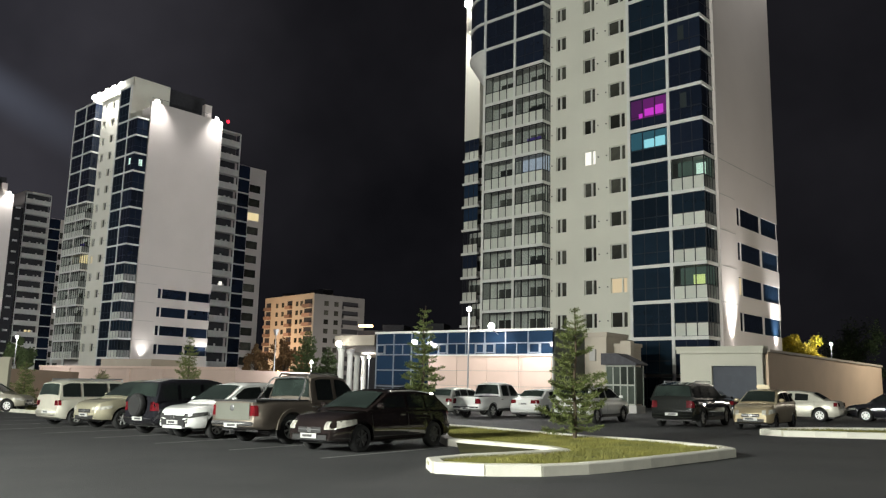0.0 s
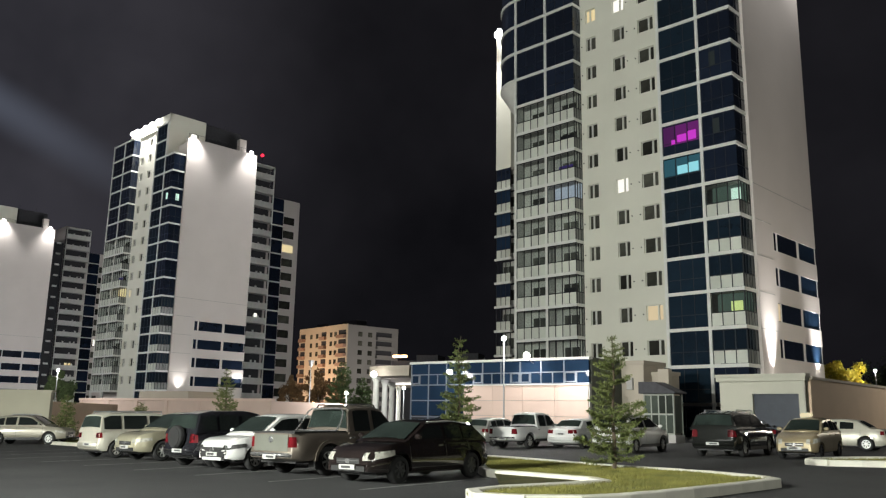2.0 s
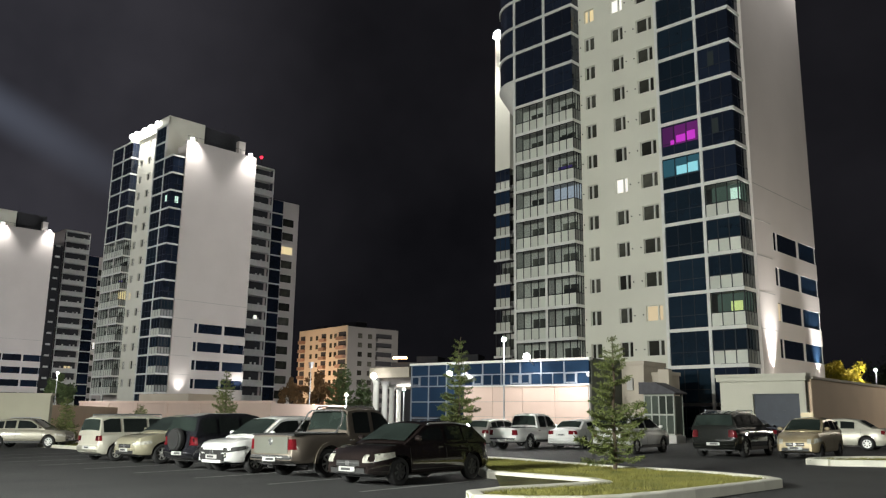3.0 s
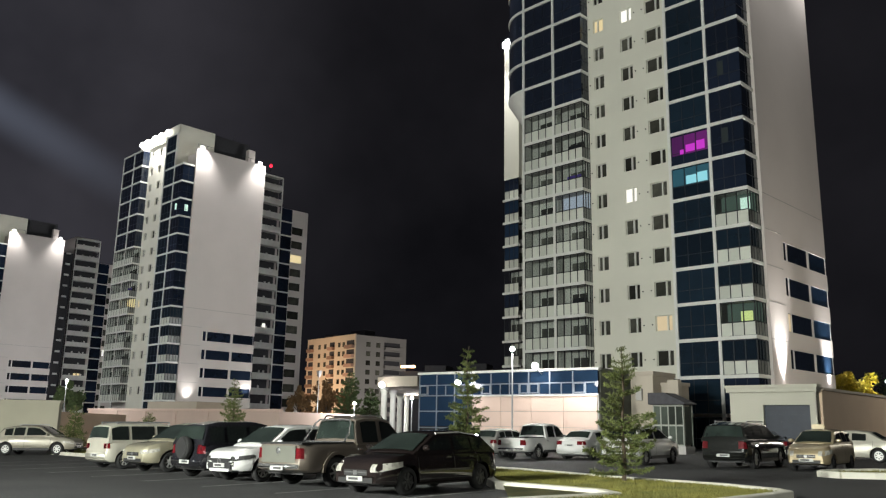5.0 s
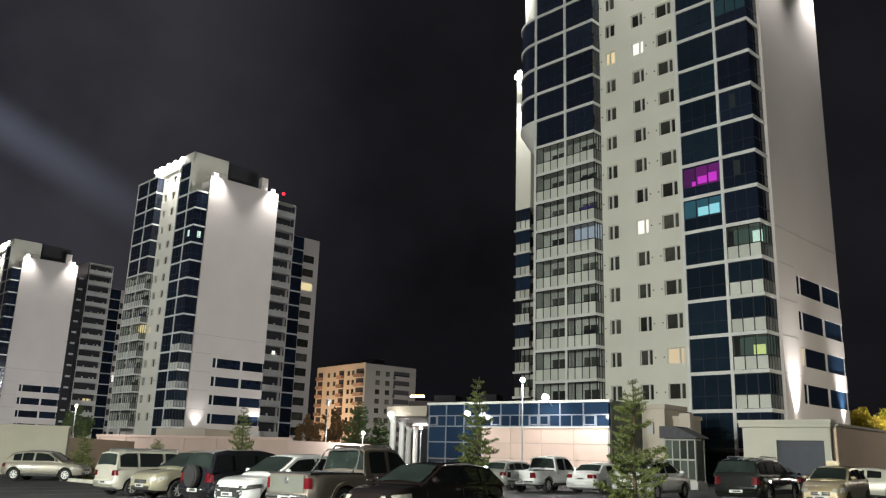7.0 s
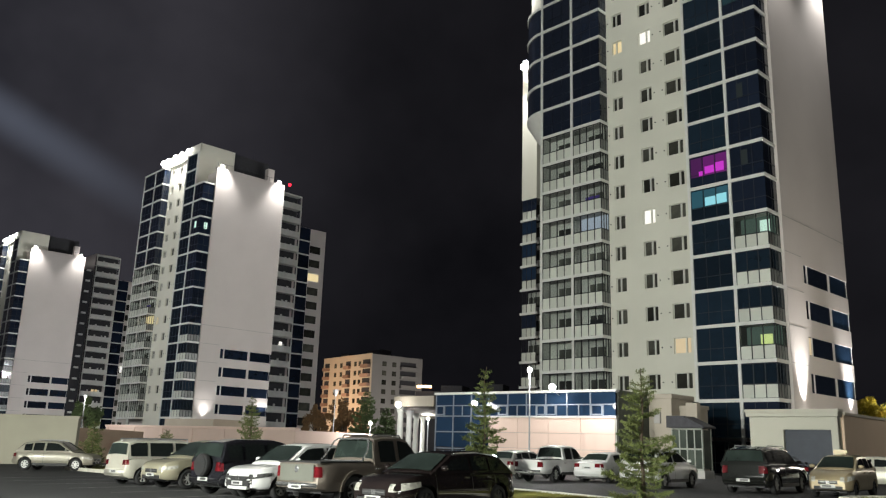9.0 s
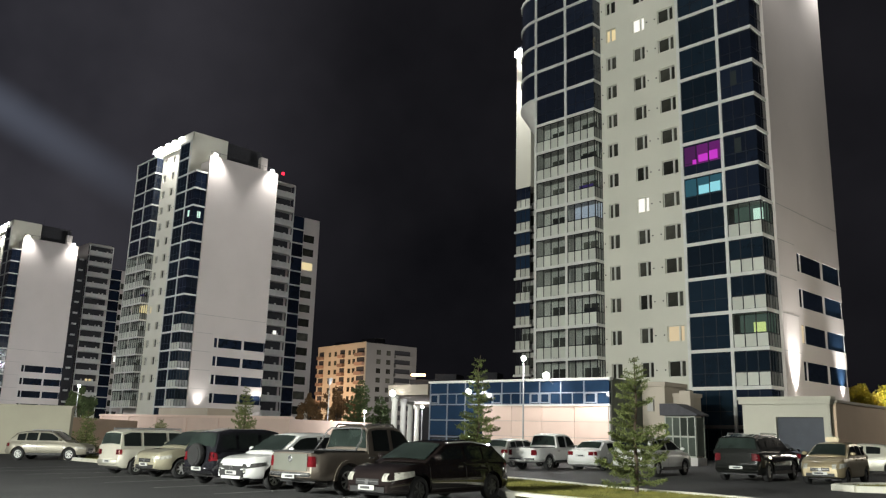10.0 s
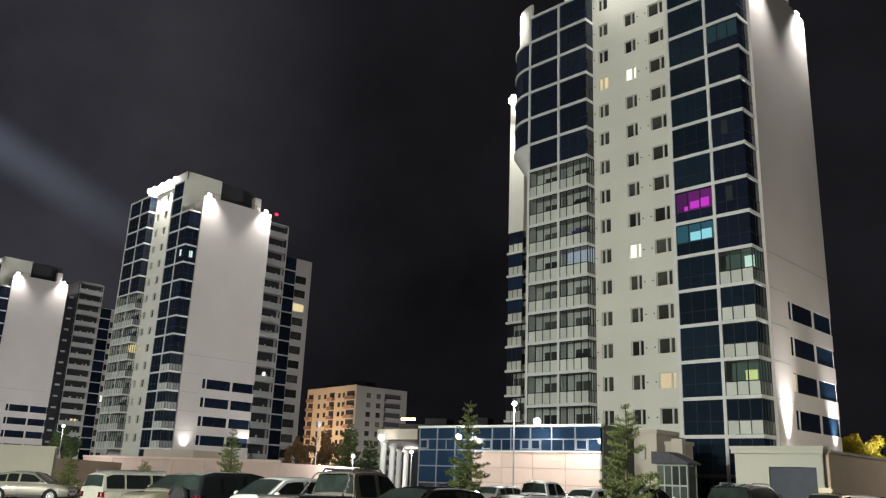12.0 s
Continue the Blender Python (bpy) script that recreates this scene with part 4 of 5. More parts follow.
def car(kind, c, p, heading, length, width, height, base, paint_mat, label, wheel_r=0.33, rim=None, rails=False, spare=False, rear_low=None, place=None, front_shade=None, mask=False):
    """A parked vehicle. c, p: its middle across and along the bays; heading: 1 away from the street side, -1 towards it, or degrees in place."""
    if place is None:
        px_, py_ = 0.6392 * p + 0.769 * c, 0.769 * p - 0.6392 * c
        ang = math.degrees(math.atan2(0.769, 0.6392)) + (0 if heading > 0 else 180)
    else:
        px_, py_ = place
        ang = heading
    root = thing("pickup_truck" if kind == "pickup" else "car", pose(px_, py_, ground_z(px_), 0, -math.degrees(math.atan(SLOPE)), 0) @ pose(0, 0, 0, 0, 0, ang), label, "pickup" if kind == "pickup" else "car", "parked cars")
    sh = SHAPES[kind]
    hs = height / max(z for _, z in sh["roof"])
    deck = [(f, z * hs) for f, z in sh["deck"]]
    roof = [(f, z * hs) for f, z in sh["roof"]]
    hw, L, r = width / 2, length, wheel_r
    sill = sh["sill"]
    over = (L - base) * (0.47 if kind != "pickup" else 0.56)
    axles = (over - L / 2, over + base - L / 2)
    R = r + 0.07

    def half_w(f):
        if f < 0.1:
            return hw * (1 - 0.14 * ((0.1 - f) / 0.1) ** 2)
        if f > 0.86:
            return hw * (1 - 0.26 * ((f - 0.86) / 0.14) ** 2)
        return hw

    def under(x):
        f = (x + L / 2) / L
        z = sill + 0.10 * max(0, (0.04 - f) / 0.04) + 0.06 * max(0, (f - 0.95) / 0.05)
        for a in axles:
            if abs(x - a) < R:
                z = max(z, r + math.sqrt(max(0, R * R - (x - a) ** 2)))
        return z

    def side_y(f, q):
        """Half width at height share q of the lower body."""
        k = [(0, .93), (.1, .985), (.35, 1.0), (.62, .99), (.86, .955), (1, .88)]
        return half_w(f) * curve(k, q)
    stations = {-L / 2, L / 2}
    for f, _ in deck:
        stations.add(f * L - L / 2)
    for k in range(25):
        stations.add(L * k / 24 - L / 2)
    for a in axles:
        for q in (-1.002, -.998, -.95, -.8, -.5, 0, .5, .8, .95, .998, 1.002):
            stations.add(a + q * R)
    stations = sorted(s for s in stations if -L / 2 <= s <= L / 2)
    bm = bmesh.new()
    rings = []
    for x in stations:
        f = (x + L / 2) / L
        zb, zt = under(x), curve(deck, f)
        zs = sill + 0.02
        pts = [(0, zb)]
        for q in (0, .1, .35, .62, .86, 1):
            z = zs + (zt - zs) * q
            pts.append((side_y(f, q), max(z, zb + 0.004 * q)))
        pts += [(half_w(f) * 0.6, zt + 0.012), (0, zt + 0.02)]
        ring = [bm.verts.new((x, y, z)) for y, z in pts] + [bm.verts.new((x, -y, z)) for y, z in reversed(pts[1:-1])]
        rings.append(ring)
    for a, b in zip(rings, rings[1:]):
        for i in range(len(a)):
            j = (i + 1) % len(a)
            bm.faces.new((a[i], b[i], b[j], a[j]))
    bm.faces.new(rings[0])
    bm.faces.new(rings[-1][::-1])
    body = part("body", bm, paint_mat, root, smooth=True)
    body.data.set_sharp_from_angle(angle=radians(38))
    # cabin
    hb, hr = hw * 0.93, hw * 0.76
    top = max(z for _, z in roof)
    belt = curve(deck, 0.5)

    def cab_y(z):
        q = min(1, max(0, (z - belt) / (top - belt)))
        return hb + (hr - hb) * q - 0.03 * q * q
    bm = bmesh.new()
    rings = []
    r0, r1 = roof[0][0], roof[-1][0]
    fs = sorted({f for f, _ in roof} | {r0 + (r1 - r0) * k / 16 for k in range(17)})
    for f in fs:
        x = f * L - L / 2
        zt = curve(roof, f)
        zb = min(curve(deck, f), zt) - 0.03
        ya = cab_y(zb)
        yt = cab_y(zt)
        pts = [(0, zb), (ya, zb), ((ya + yt) / 2, (zb + zt) / 2), (yt, zt - 0.05 * min(1, (zt - zb) * 3)), (yt - 0.10, zt - 0.004), (yt * 0.5, zt + 0.02), (0, zt + 0.03)]
        rings.append([bm.verts.new((x, y, z)) for y, z in pts] + [bm.verts.new((x, -y, z)) for y, z in reversed(pts[1:-1])])
    for a, b in zip(rings, rings[1:]):
        for i in range(len(a)):
            j = (i + 1) % len(a)
            bm.faces.new((a[i], b[i], b[j], a[j]))
    bm.faces.new(rings[0])
    bm.faces.new(rings[-1][::-1])
    cab = part("cabin", bm, paint_mat, root, smooth=True)
    cab.data.set_sharp_from_angle(angle=radians(40))
    # windscreen and rear window: bands laid on the slopes
    for nm, i0, i1, out in (("windscreen", -1, -2, 1), ("rear_window", 0, 1, -1)):
        (fa, za), (fb_, zb_) = roof[i0], roof[i1]
        bm = bmesh.new()
        n = 7
        grid = []
        lo, hi = (0.10, 0.93) if nm == "windscreen" else (0.16, 0.88)
        for q in (lo, (lo + hi) / 2, hi):
            f, z = fa + (fb_ - fa) * q, za + (zb_ - za) * q
            yw = cab_y(z) - 0.09
            row = []
            for k in range(n):
                y = yw * (2 * k / (n - 1) - 1)
                bulge = 0.03 + 0.012
                row.append(bm.verts.new((f * L - L / 2 + out * 0.02, y, z + bulge * (1 - (y / (yw + 0.1)) ** 2) + 0.008)))
            grid.append(row)
        for a, b in zip(grid, grid[1:]):
            for k in range(n - 1):
                bm.faces.new((a[k], a[k + 1], b[k + 1], b[k]))
        part(nm, bm, SCREEN, root, smooth=True)
    # side windows
    def roof_z(f):
        return curve(roof, f) - 0.11

    def pane_poly(f0, f1):
        pts = []
        n = 6
        for k in range(n + 1):
            f = f0 + (f1 - f0) * k / n
            pts.append((f, belt + 0.05))
        for k in range(n, -1, -1):
            f = f0 + (f1 - f0) * k / n
            z = max(roof_z(f), belt + 0.055)
            pts.append((f, z))
        return pts
    a_, b_ = roof[1][0], roof[-1][0]
    s_ = sh["split"]
    spans = [(s_ + 0.015, b_ - 0.045)]
    if kind == "pickup":
        spans.append((a_ + 0.02, s_ - 0.012))
    else:
        q3 = a_ + (s_ - a_) * 0.42 if kind in ("suv", "van", "crossover", "hatch") else a_ + 0.02
        spans += [(q3 + 0.012, s_ - 0.012)]
        if kind in ("suv", "van"):
            spans.append((a_ + 0.005, q3 - 0.015))
        elif kind != "sedan":
            spans.append((a_ + 0.01, q3 - 0.006))
    for f0, f1 in spans:
        for sg in (1, -1):
            bm = bmesh.new()
            pts = pane_poly(f0, f1)
            n = len(pts) // 2
            outer = [bm.verts.new((f * L - L / 2, sg * (cab_y(z) + 0.016), z)) for f, z in pts]
            for k in range(n - 1):
                bm.faces.new((outer[k], outer[k + 1], outer[-2 - k], outer[-1 - k]))
            part("side_window", bm, CAR_GLASS, root)
    # underside
    bm = bmesh.new()
    add_box(bm, -L / 2 + 0.25, L / 2 - 0.3, -hw + 0.26, hw - 0.26, sill - 0.04, sill + 0.4)
    part("underbody", bm, BLACK_TRIM, root)

    # lamps: patches on the corners
    def corner(nm, f0, f1, z0, z1, end, inner, material, lab):
        for sg in (1, -1):
            bm = bmesh.new()
            zs = sill + 0.02
            grid = []
            xs_ = [f0 + (f1 - f0) * k / 4 for k in range(5)]
            for f in xs_:
                zt = curve(deck, f)
                row = []
                for k in range(4):
                    q_ = (f - f0) / (f1 - f0)
                    za_ = z1 - (z1 - z0) * (0.35 + 0.65 * q_) if end > 0 else z0
                    z = min(za_ + (z1 + 0.05 * (1 - q_) * (end > 0) - za_) * k / 3, zt - 0.01)
                    q = (z - zs) / (zt - zs)
                    row.append(bm.verts.new((f * L - L / 2, sg * (side_y(f, q) + 0.012), z)))
                grid.append(row)
            fe = 1.0 if end > 0 else 0.0
            for t_ in (1.0, 0.75, inner):
                row = []
                for k in range(4):
                    z = z0 + (z1 - z0) * k / 3
                    y = half_w(fe) * 0.97 * t_
                    if t_ == inner and end > 0:
                        z = z1 - (z1 - z0) * 0.55 * (1 - k / 3)
                    xx = 0
                    for fstep in range(60):
                        ff = fe - end * fstep * 0.0025
                        if curve(deck, ff) >= z - 0.01:
                            xx = ff
                            break
                    else:
                        xx = fe - end * 0.1
                    row.append(bm.verts.new((xx * L - L / 2 + end * 0.014, sg * y, z)))
                grid.append(row)
            for a, b in zip(grid, grid[1:]):
                for k in range(3):
                    bm.faces.new((a[k], a[k + 1], b[k + 1], b[k]))
            part(nm, bm, material, root, lab)
    nose = curve(deck, 1.0)
    hl = (0.85, -0.05, 0.13) if kind == "hatch" else (0.885, -0.06, 0.07)
    corner("headlight", hl[0], 0.996, nose + hl[1], nose + hl[2], 1, 0.82, HEAD_DARK if mask else HEAD, "smoked headlight" if mask else "clear headlight")
    if kind in ("suv", "van"):
        corner("tail_light", 0.03, 0.006, 0.74 * hs, 1.0 * hs, -1, 0.88, TAIL, "red tail light")
    else:
        corner("tail_light", 0.022 if kind == "pickup" else 0.05, 0.006, 0.74 * hs, 1.0 * hs if kind == "pickup" else 0.92 * hs, -1, 0.86 if kind != "sedan" else 0.6, TAIL, "red tail light")
    # grille, bumpers, plates
    fx = L / 2
    boxed("grille", BLACK_TRIM, root, fx - 0.10, fx + 0.012, -hw * 0.42, hw * 0.42, nose - 0.13, nose - 0.005)
    boxed("grille_bar", CHROME, root, fx - 0.05, fx + 0.02, -hw * 0.40, hw * 0.40, nose - 0.07, nose - 0.05)
    boxed("air_intake", BLACK_TRIM, root, fx - 0.12, fx + 0.018, -hw * 0.62, hw * 0.62, sill + 0.06, sill + 0.175)
    for nm, mt, dims in (("front_bumper", paint_mat, (fx - 0.15, fx + 0.03, -hw * 0.70, hw * 0.70, sill + 0.18, nose - 0.13)), ("rear_bumper", CHROME if kind == "pickup" else (rear_low or paint_mat), (-fx - 0.05, -fx + 0.15, -hw * 0.86, hw * 0.86, sill + 0.12, 0.60 * hs))):
        bm = bmesh.new()
        add_box(bm, *dims)
        bmesh.ops.bevel(bm, geom=bm.edges[:], offset=0.035, segments=3, affect="EDGES")
        part(nm, bm, mt, root, smooth=True)
    if front_shade:
        boxed("lower_trim", front_shade, root, fx - 0.1, fx + 0.045, -hw * 0.62, hw * 0.62, sill + 0.16, sill + 0.26)
    for sx, zz in ((1, sill + 0.18 if mask else nose - 0.20), (-1, (0.50 if kind in ("pickup", "suv", "van") else 0.72) * hs)):
        x0 = sx * (fx + ((0.048 if mask else 0.032) if sx > 0 else 0.052))
        if sx < 0 and kind not in ("pickup", "suv", "van"):
            x0 = -fx - 0.012
        pl = boxed("number_plate", PLATE, root, min(x0, x0 + sx * 0.012), max(x0, x0 + sx * 0.012), -0.26, 0.26, zz - 0.055, zz + 0.055)
        x1 = x0 + sx * 0.014
        boxed("plate_bar", PLATE_BAR, pl, min(x1, x1 + sx * 0.002), max(x1, x1 + sx * 0.002), -0.19, 0.12, zz - 0.028, zz + 0.028)
    boxed("badge", CHROME, root, fx - 0.02, fx + 0.024, -0.06, 0.06, nose - 0.12, nose - 0.02)
    if mask:
        # black grille between the lamps, framed intake and fog-lamp corners
        bm = bmesh.new()
        add_prism(bm, [(-hw * 0.60, nose + 0.01), (-hw * 0.57, nose - 0.05), (-hw * 0.28, nose - 0.10), (-hw * 0.16, nose - 0.17), (hw * 0.16, nose - 0.17), (hw * 0.28, nose - 0.10), (hw * 0.57, nose - 0.05), (hw * 0.60, nose + 0.01)], -0.035, 0.05)
        bmesh.ops.rotate(bm, verts=bm.verts, matrix=Matrix.Rotation(math.pi / 2, 3, "Z"))
        bmesh.ops.translate(bm, verts=bm.verts, vec=(fx, 0, 0))
        part("grille_panel", bm, BLACK_TRIM, root, "black grille panel")
        bm = bmesh.new()
        for ya, yb in ((0.0, 0.09), (0.0, -0.09)):
            add_tube(bm, (fx + 0.045, ya, nose + 0.025), (fx + 0.045, yb, nose - 0.075), 0.014, 0.014, 6)
            add_tube(bm, (fx + 0.045, yb, nose - 0.075), (fx + 0.045, ya, nose - 0.175), 0.014, 0.014, 6)
        part("emblem", bm, CHROME, root, "chrome diamond emblem")
        boxed("lower_intake", BLACK_TRIM, root, fx - 0.08, fx + 0.046, -hw * 0.60, hw * 0.60, sill + 0.10, sill + 0.26)
        boxed("skid_plate", paint_mat, root, fx - 0.08, fx + 0.05, -hw * 0.50, hw * 0.50, sill + 0.01, sill + 0.09)
        for sg in (1, -1):
            y0, y1 = sorted((sg * hw * 0.60, sg * hw * 0.71))
            fog = boxed("fog_lamp_housing", BLACK_TRIM, root, fx - 0.14, fx + 0.004, y0, y1, sill + 0.15, sill + 0.29)
            boxed("fog_lamp", HEAD, fog, fx + 0.005, fx + 0.012, y0 + 0.02, y1 - 0.02, sill + 0.20, sill + 0.25)
    if kind in ("crossover", "suv", "pickup"):
        # dark cladding along the sills
        for sg in (1, -1):
            y0, y1 = sorted((sg * (hw - 0.10), sg * (hw + 0.008)))
            boxed("sill_cladding", BLACK_TRIM, root, axles[0] + R + 0.02, axles[1] - R - 0.02, y0, y1, sill - 0.03, sill + 0.10)
    # mirrors, handles, seams
    for sg in (1, -1):
        bm = bmesh.new()
        bmesh.ops.create_icosphere(bm, subdivisions=2, radius=1, matrix=Matrix.Translation(((b_ - 0.075) * L - L / 2, sg * (hw * 0.96 + 0.10), belt + 0.10)) @ Matrix.Diagonal((0.07, 0.11, 0.075, 1)))
        part("mirror", bm, paint_mat if kind != "pickup" else CHROME, root, smooth=True)
        for f in (s_ + 0.03, s_ - 0.17):
            boxed("door_handle", CHROME if kind == "pickup" else paint_mat, root, f * L - L / 2, f * L - L / 2 + 0.17, min(sg * hw * 0.955, sg * (hw * 0.955 + 0.035)), max(sg * hw * 0.955, sg * (hw * 0.955 + 0.035)), belt - 0.14, belt - 0.105)
        for f in (b_ - 0.035, s_, s_ - 0.21):
            if kind == "pickup" and f < 0.37:
                continue
            bm = bmesh.new()
            zs = sill + 0.02
            zt = curve(deck, f)
            vs = []
            for k in range(7):
                q = 0.12 + 0.86 * k / 6
                vs.append((sg * (side_y(f, q) + 0.004), zs + (zt - zs) * q))
            for (ya, za), (yb, zb_) in zip(vs, vs[1:]):
                x = f * L - L / 2
                bm.faces.new([bm.verts.new(v) for v in ((x - 0.006, ya, za), (x + 0.006, ya, za), (x + 0.006, yb, zb_), (x - 0.006, yb, zb_))])
            part("door_seam", bm, BLACK_TRIM, root)
        if rails:
            bm = bmesh.new()
            yy = sg * (hr - 0.10)
            add_tube(bm, (roof[2][0] * L - L / 2, yy, top + 0.05), (roof[-2][0] * L - L / 2 - 0.1, yy, top + 0.045), 0.022, 0.022, 8)
            for f in (roof[2][0], (roof[2][0] + roof[-2][0]) / 2, roof[-2][0] - 0.02):
                add_tube(bm, (f * L - L / 2, yy, top - 0.05), (f * L - L / 2, yy, top + 0.06), 0.02, 0.02, 6)
            part("roof_rail", bm, POLE_GREY, root)
    # wheels
    for a in axles:
        for sg in (1, -1):
            def tyre(bm):
                prof = [(0.55, -0.10), (0.80, -0.11), (0.96, -0.085), (1.0, -0.05), (1.0, 0.05), (0.96, 0.085), (0.80, 0.11), (0.64, 0.10)]
                n = 28
                rr = [[bm.verts.new((r * q * math.cos(2 * math.pi * k / n), y, r * q * math.sin(2 * math.pi * k / n))) for q, y in prof] for k in range(n)]
                for k in range(n):
                    u_, v_ = rr[k], rr[(k + 1) % n]
                    for i in range(len(prof) - 1):
                        bm.faces.new((u_[i], u_[i + 1], v_[i + 1], v_[i]))
            wob = new("wheel", mesh_of(("wheel", round(r, 3)), tyre, TYRE, True))
            wob.parent = root
            wob.location = (a, sg * (hw - 0.125), r)
            wob.rotation_euler = (0, 0, 0 if sg > 0 else math.pi)

            def rim_mesh(bm):
                add_tube(bm, (0, 0.02, 0), (0, 0.05, 0), r * 0.64, r * 0.64, 24)
                for k in range(7):
                    m5 = Matrix.Rotation(2 * math.pi * k / 7, 4, "Y")
                    q = bmesh.new()
                    add_box(q, -0.024, 0.024, 0.05, 0.085, 0.04, r * 0.62)
                    q.transform(m5)
                    tmp = bpy.data.meshes.new("spoke")
                    q.to_mesh(tmp)
                    q.free()
                    bm.from_mesh(tmp)
                    bpy.data.meshes.remove(tmp)
                add_tube(bm, (0, 0.05, 0), (0, 0.095, 0), 0.07, 0.05, 12)

            def disc(bm):
                add_tube(bm, (0, 0.0, 0), (0, 0.052, 0), r * 0.50, r * 0.50, 24)
            rm = new("rim", mesh_of(("rim", round(r, 3), (rim or RIM).name), rim_mesh, rim or RIM))
            rm.parent = wob
            rm.location = (0, -0.004, 0)
            ds = new("brake_disc", mesh_of(("brake_disc", round(r, 3)), disc, BLACK_TRIM))
            ds.parent = wob
            ds.location = (0, 0.004, 0)
    if spare:
        wob = new("spare_wheel", mesh_of(("wheel", round(r, 3)), None, TYRE, True))
        wob.parent = root
        wob.location = (-L / 2 - 0.12, -0.05, 0.92)
        wob.rotation_euler = (0, 0, math.pi / 2)
        cv = bmesh.new()
        add_tube(cv, (-L / 2 - 0.24, -0.05, 0.92), (-L / 2 - 0.10, -0.05, 0.92), 0.30, 0.33, 24)
        part("wheel_cover", cv, BLACK_TRIM, root)
    return root, L, hw, hs


SILVER_BROWN = paint("grey_brown", (0.23, 0.195, 0.16), 0.55, 0.35)
DARK_BROWN = paint("dark_brown", (0.015, 0.011, 0.010), 0.0, 0.12, 0.45)
SNOW = paint("white", (0.68, 0.68, 0.66), 0.0, 0.4, 0.06)
COAL = paint("black", (0.014, 0.014, 0.017), 0.0, 0.12, 0.3)
GOLD = paint("champagne", (0.42, 0.39, 0.28), 0.45, 0.35)
CREAM = paint("silver_cream", (0.52, 0.50, 0.42), 0.25, 0.4)
WALL_BEIGE = paint("grey_beige", (0.27, 0.25, 0.20), 0.3, 0.4)
TAILGATE = paint("tailgate_sheen", (0.23, 0.235, 0.20), 0.4, 0.35)
SILVER = paint("silver", (0.36, 0.36, 0.33), 0.5, 0.35)
TAXI = paint("taxi_yellow", (0.38, 0.31, 0.19), 0.35, 0.35)
SOOT = paint("dark_green_black", (0.013, 0.014, 0.012), 0.0, 0.12, 0.3)

car("hatch", -14.2, 15.98, -1, 4.40, 1.79, 1.46, 2.76, DARK_BROWN, "dusty dark brown hatchback parked in a marked bay", 0.32, RIM_DARK)
pk, pl_, phw, phs = car("pickup", -17.57, 16.85, 1, 5.25, 1.95, 1.83, 3.09, SILVER_BROWN, "grey-brown double-cab pickup with a chrome sports bar", 0.39)
car("crossover", -20.62, 16.75, -1, 4.33, 1.81, 1.60, 2.67, SNOW, "white compact crossover with a black grille", 0.34, mask=True)
car("suv", -22.95, 17.1, 1, 4.3, 1.82, 1.70, 2.62, COAL, "black off-roader with a spare wheel on its tailgate", 0.35, spare=True)
car("crossover", -27.4, 17.9, -1, 4.4, 1.82, 1.68, 2.6, GOLD, "champagne coloured crossover facing the lane", 0.35)
car("van", -30.7, 18.3, 1, 4.47, 1.75, 1.68, 2.9, CREAM, "silver-white estate van with roof rails", 0.32, rails=True)
car("crossover", 0, 0, 2, 4.45, 1.82, 1.62, 2.85, WALL_BEIGE, "beige estate car with roof rails by the wall", 0.34, rails=True, place=(-23.3, 47.95))
wp, wl_, whw, whs = car("pickup", -24.25, 36.6, 1, 5.1, 1.83, 1.76, 3.0, SNOW, "white double-cab pickup in the far row", 0.37)
car("hatch", -27.6, 38.2, 1, 4.2, 1.76, 1.5, 2.6, SILVER, "silver hatchback beside the white pickup", 0.31)
car("sedan", -22.3, 38.6, 1, 4.5, 1.75, 1.46, 2.6, SNOW, "white saloon seen from its boot", 0.31)
car("crossover", -17.5, 34.7, 1, 4.45, 1.83, 1.64, 2.65, SNOW, "white crossover parked behind the young spruce", 0.35)
car("hatch", -15.6, 44.5, 1, 4.2, 1.75, 1.48, 2.6, COAL, "black hatchback in the far row", 0.31)
car("suv", -12.85, 34.75, 1, 4.85, 1.95, 1.78, 2.85, SOOT, "dark full-size off-roader with red tail lights", 0.39, rails=True)
tx, tl_, thw, ths = car("hatch", -9.85, 34.5, -1, 3.8, 1.6, 1.52, 2.45, TAXI, "small yellow hatchback with a roof sign", 0.29, RIM_DARK)
car("sedan", 0, 0, 140, 4.5, 1.75, 1.46, 2.65, CREAM, "pale saloon parked along the garage wall", 0.32, place=(19.5, 40.9))
car("sedan", 0, 0, 140, 4.4, 1.74, 1.44, 2.6, COAL, "black saloon by the garage wall", 0.31, place=(24.0, 39.6))
car("sedan", 0, 0, 140, 4.4, 1.74, 1.46, 2.6, COAL, "dark saloon in front of the garage", 0.31, place=(15.6, 43.6))
car("crossover", -31.3, 39.4, 1, 4.4, 1.8, 1.6, 2.65, COAL, "black crossover in the far row", 0.34)

# sheen on the rear face, put into the paler colour of this panel
boxed("tailgate", TAILGATE, pk, -pl_ / 2 - 0.012, -pl_ / 2 + 0.01, -phw * 0.70, phw * 0.70, 0.64 * phs, 1.06 * phs, label="pale silver tailgate")
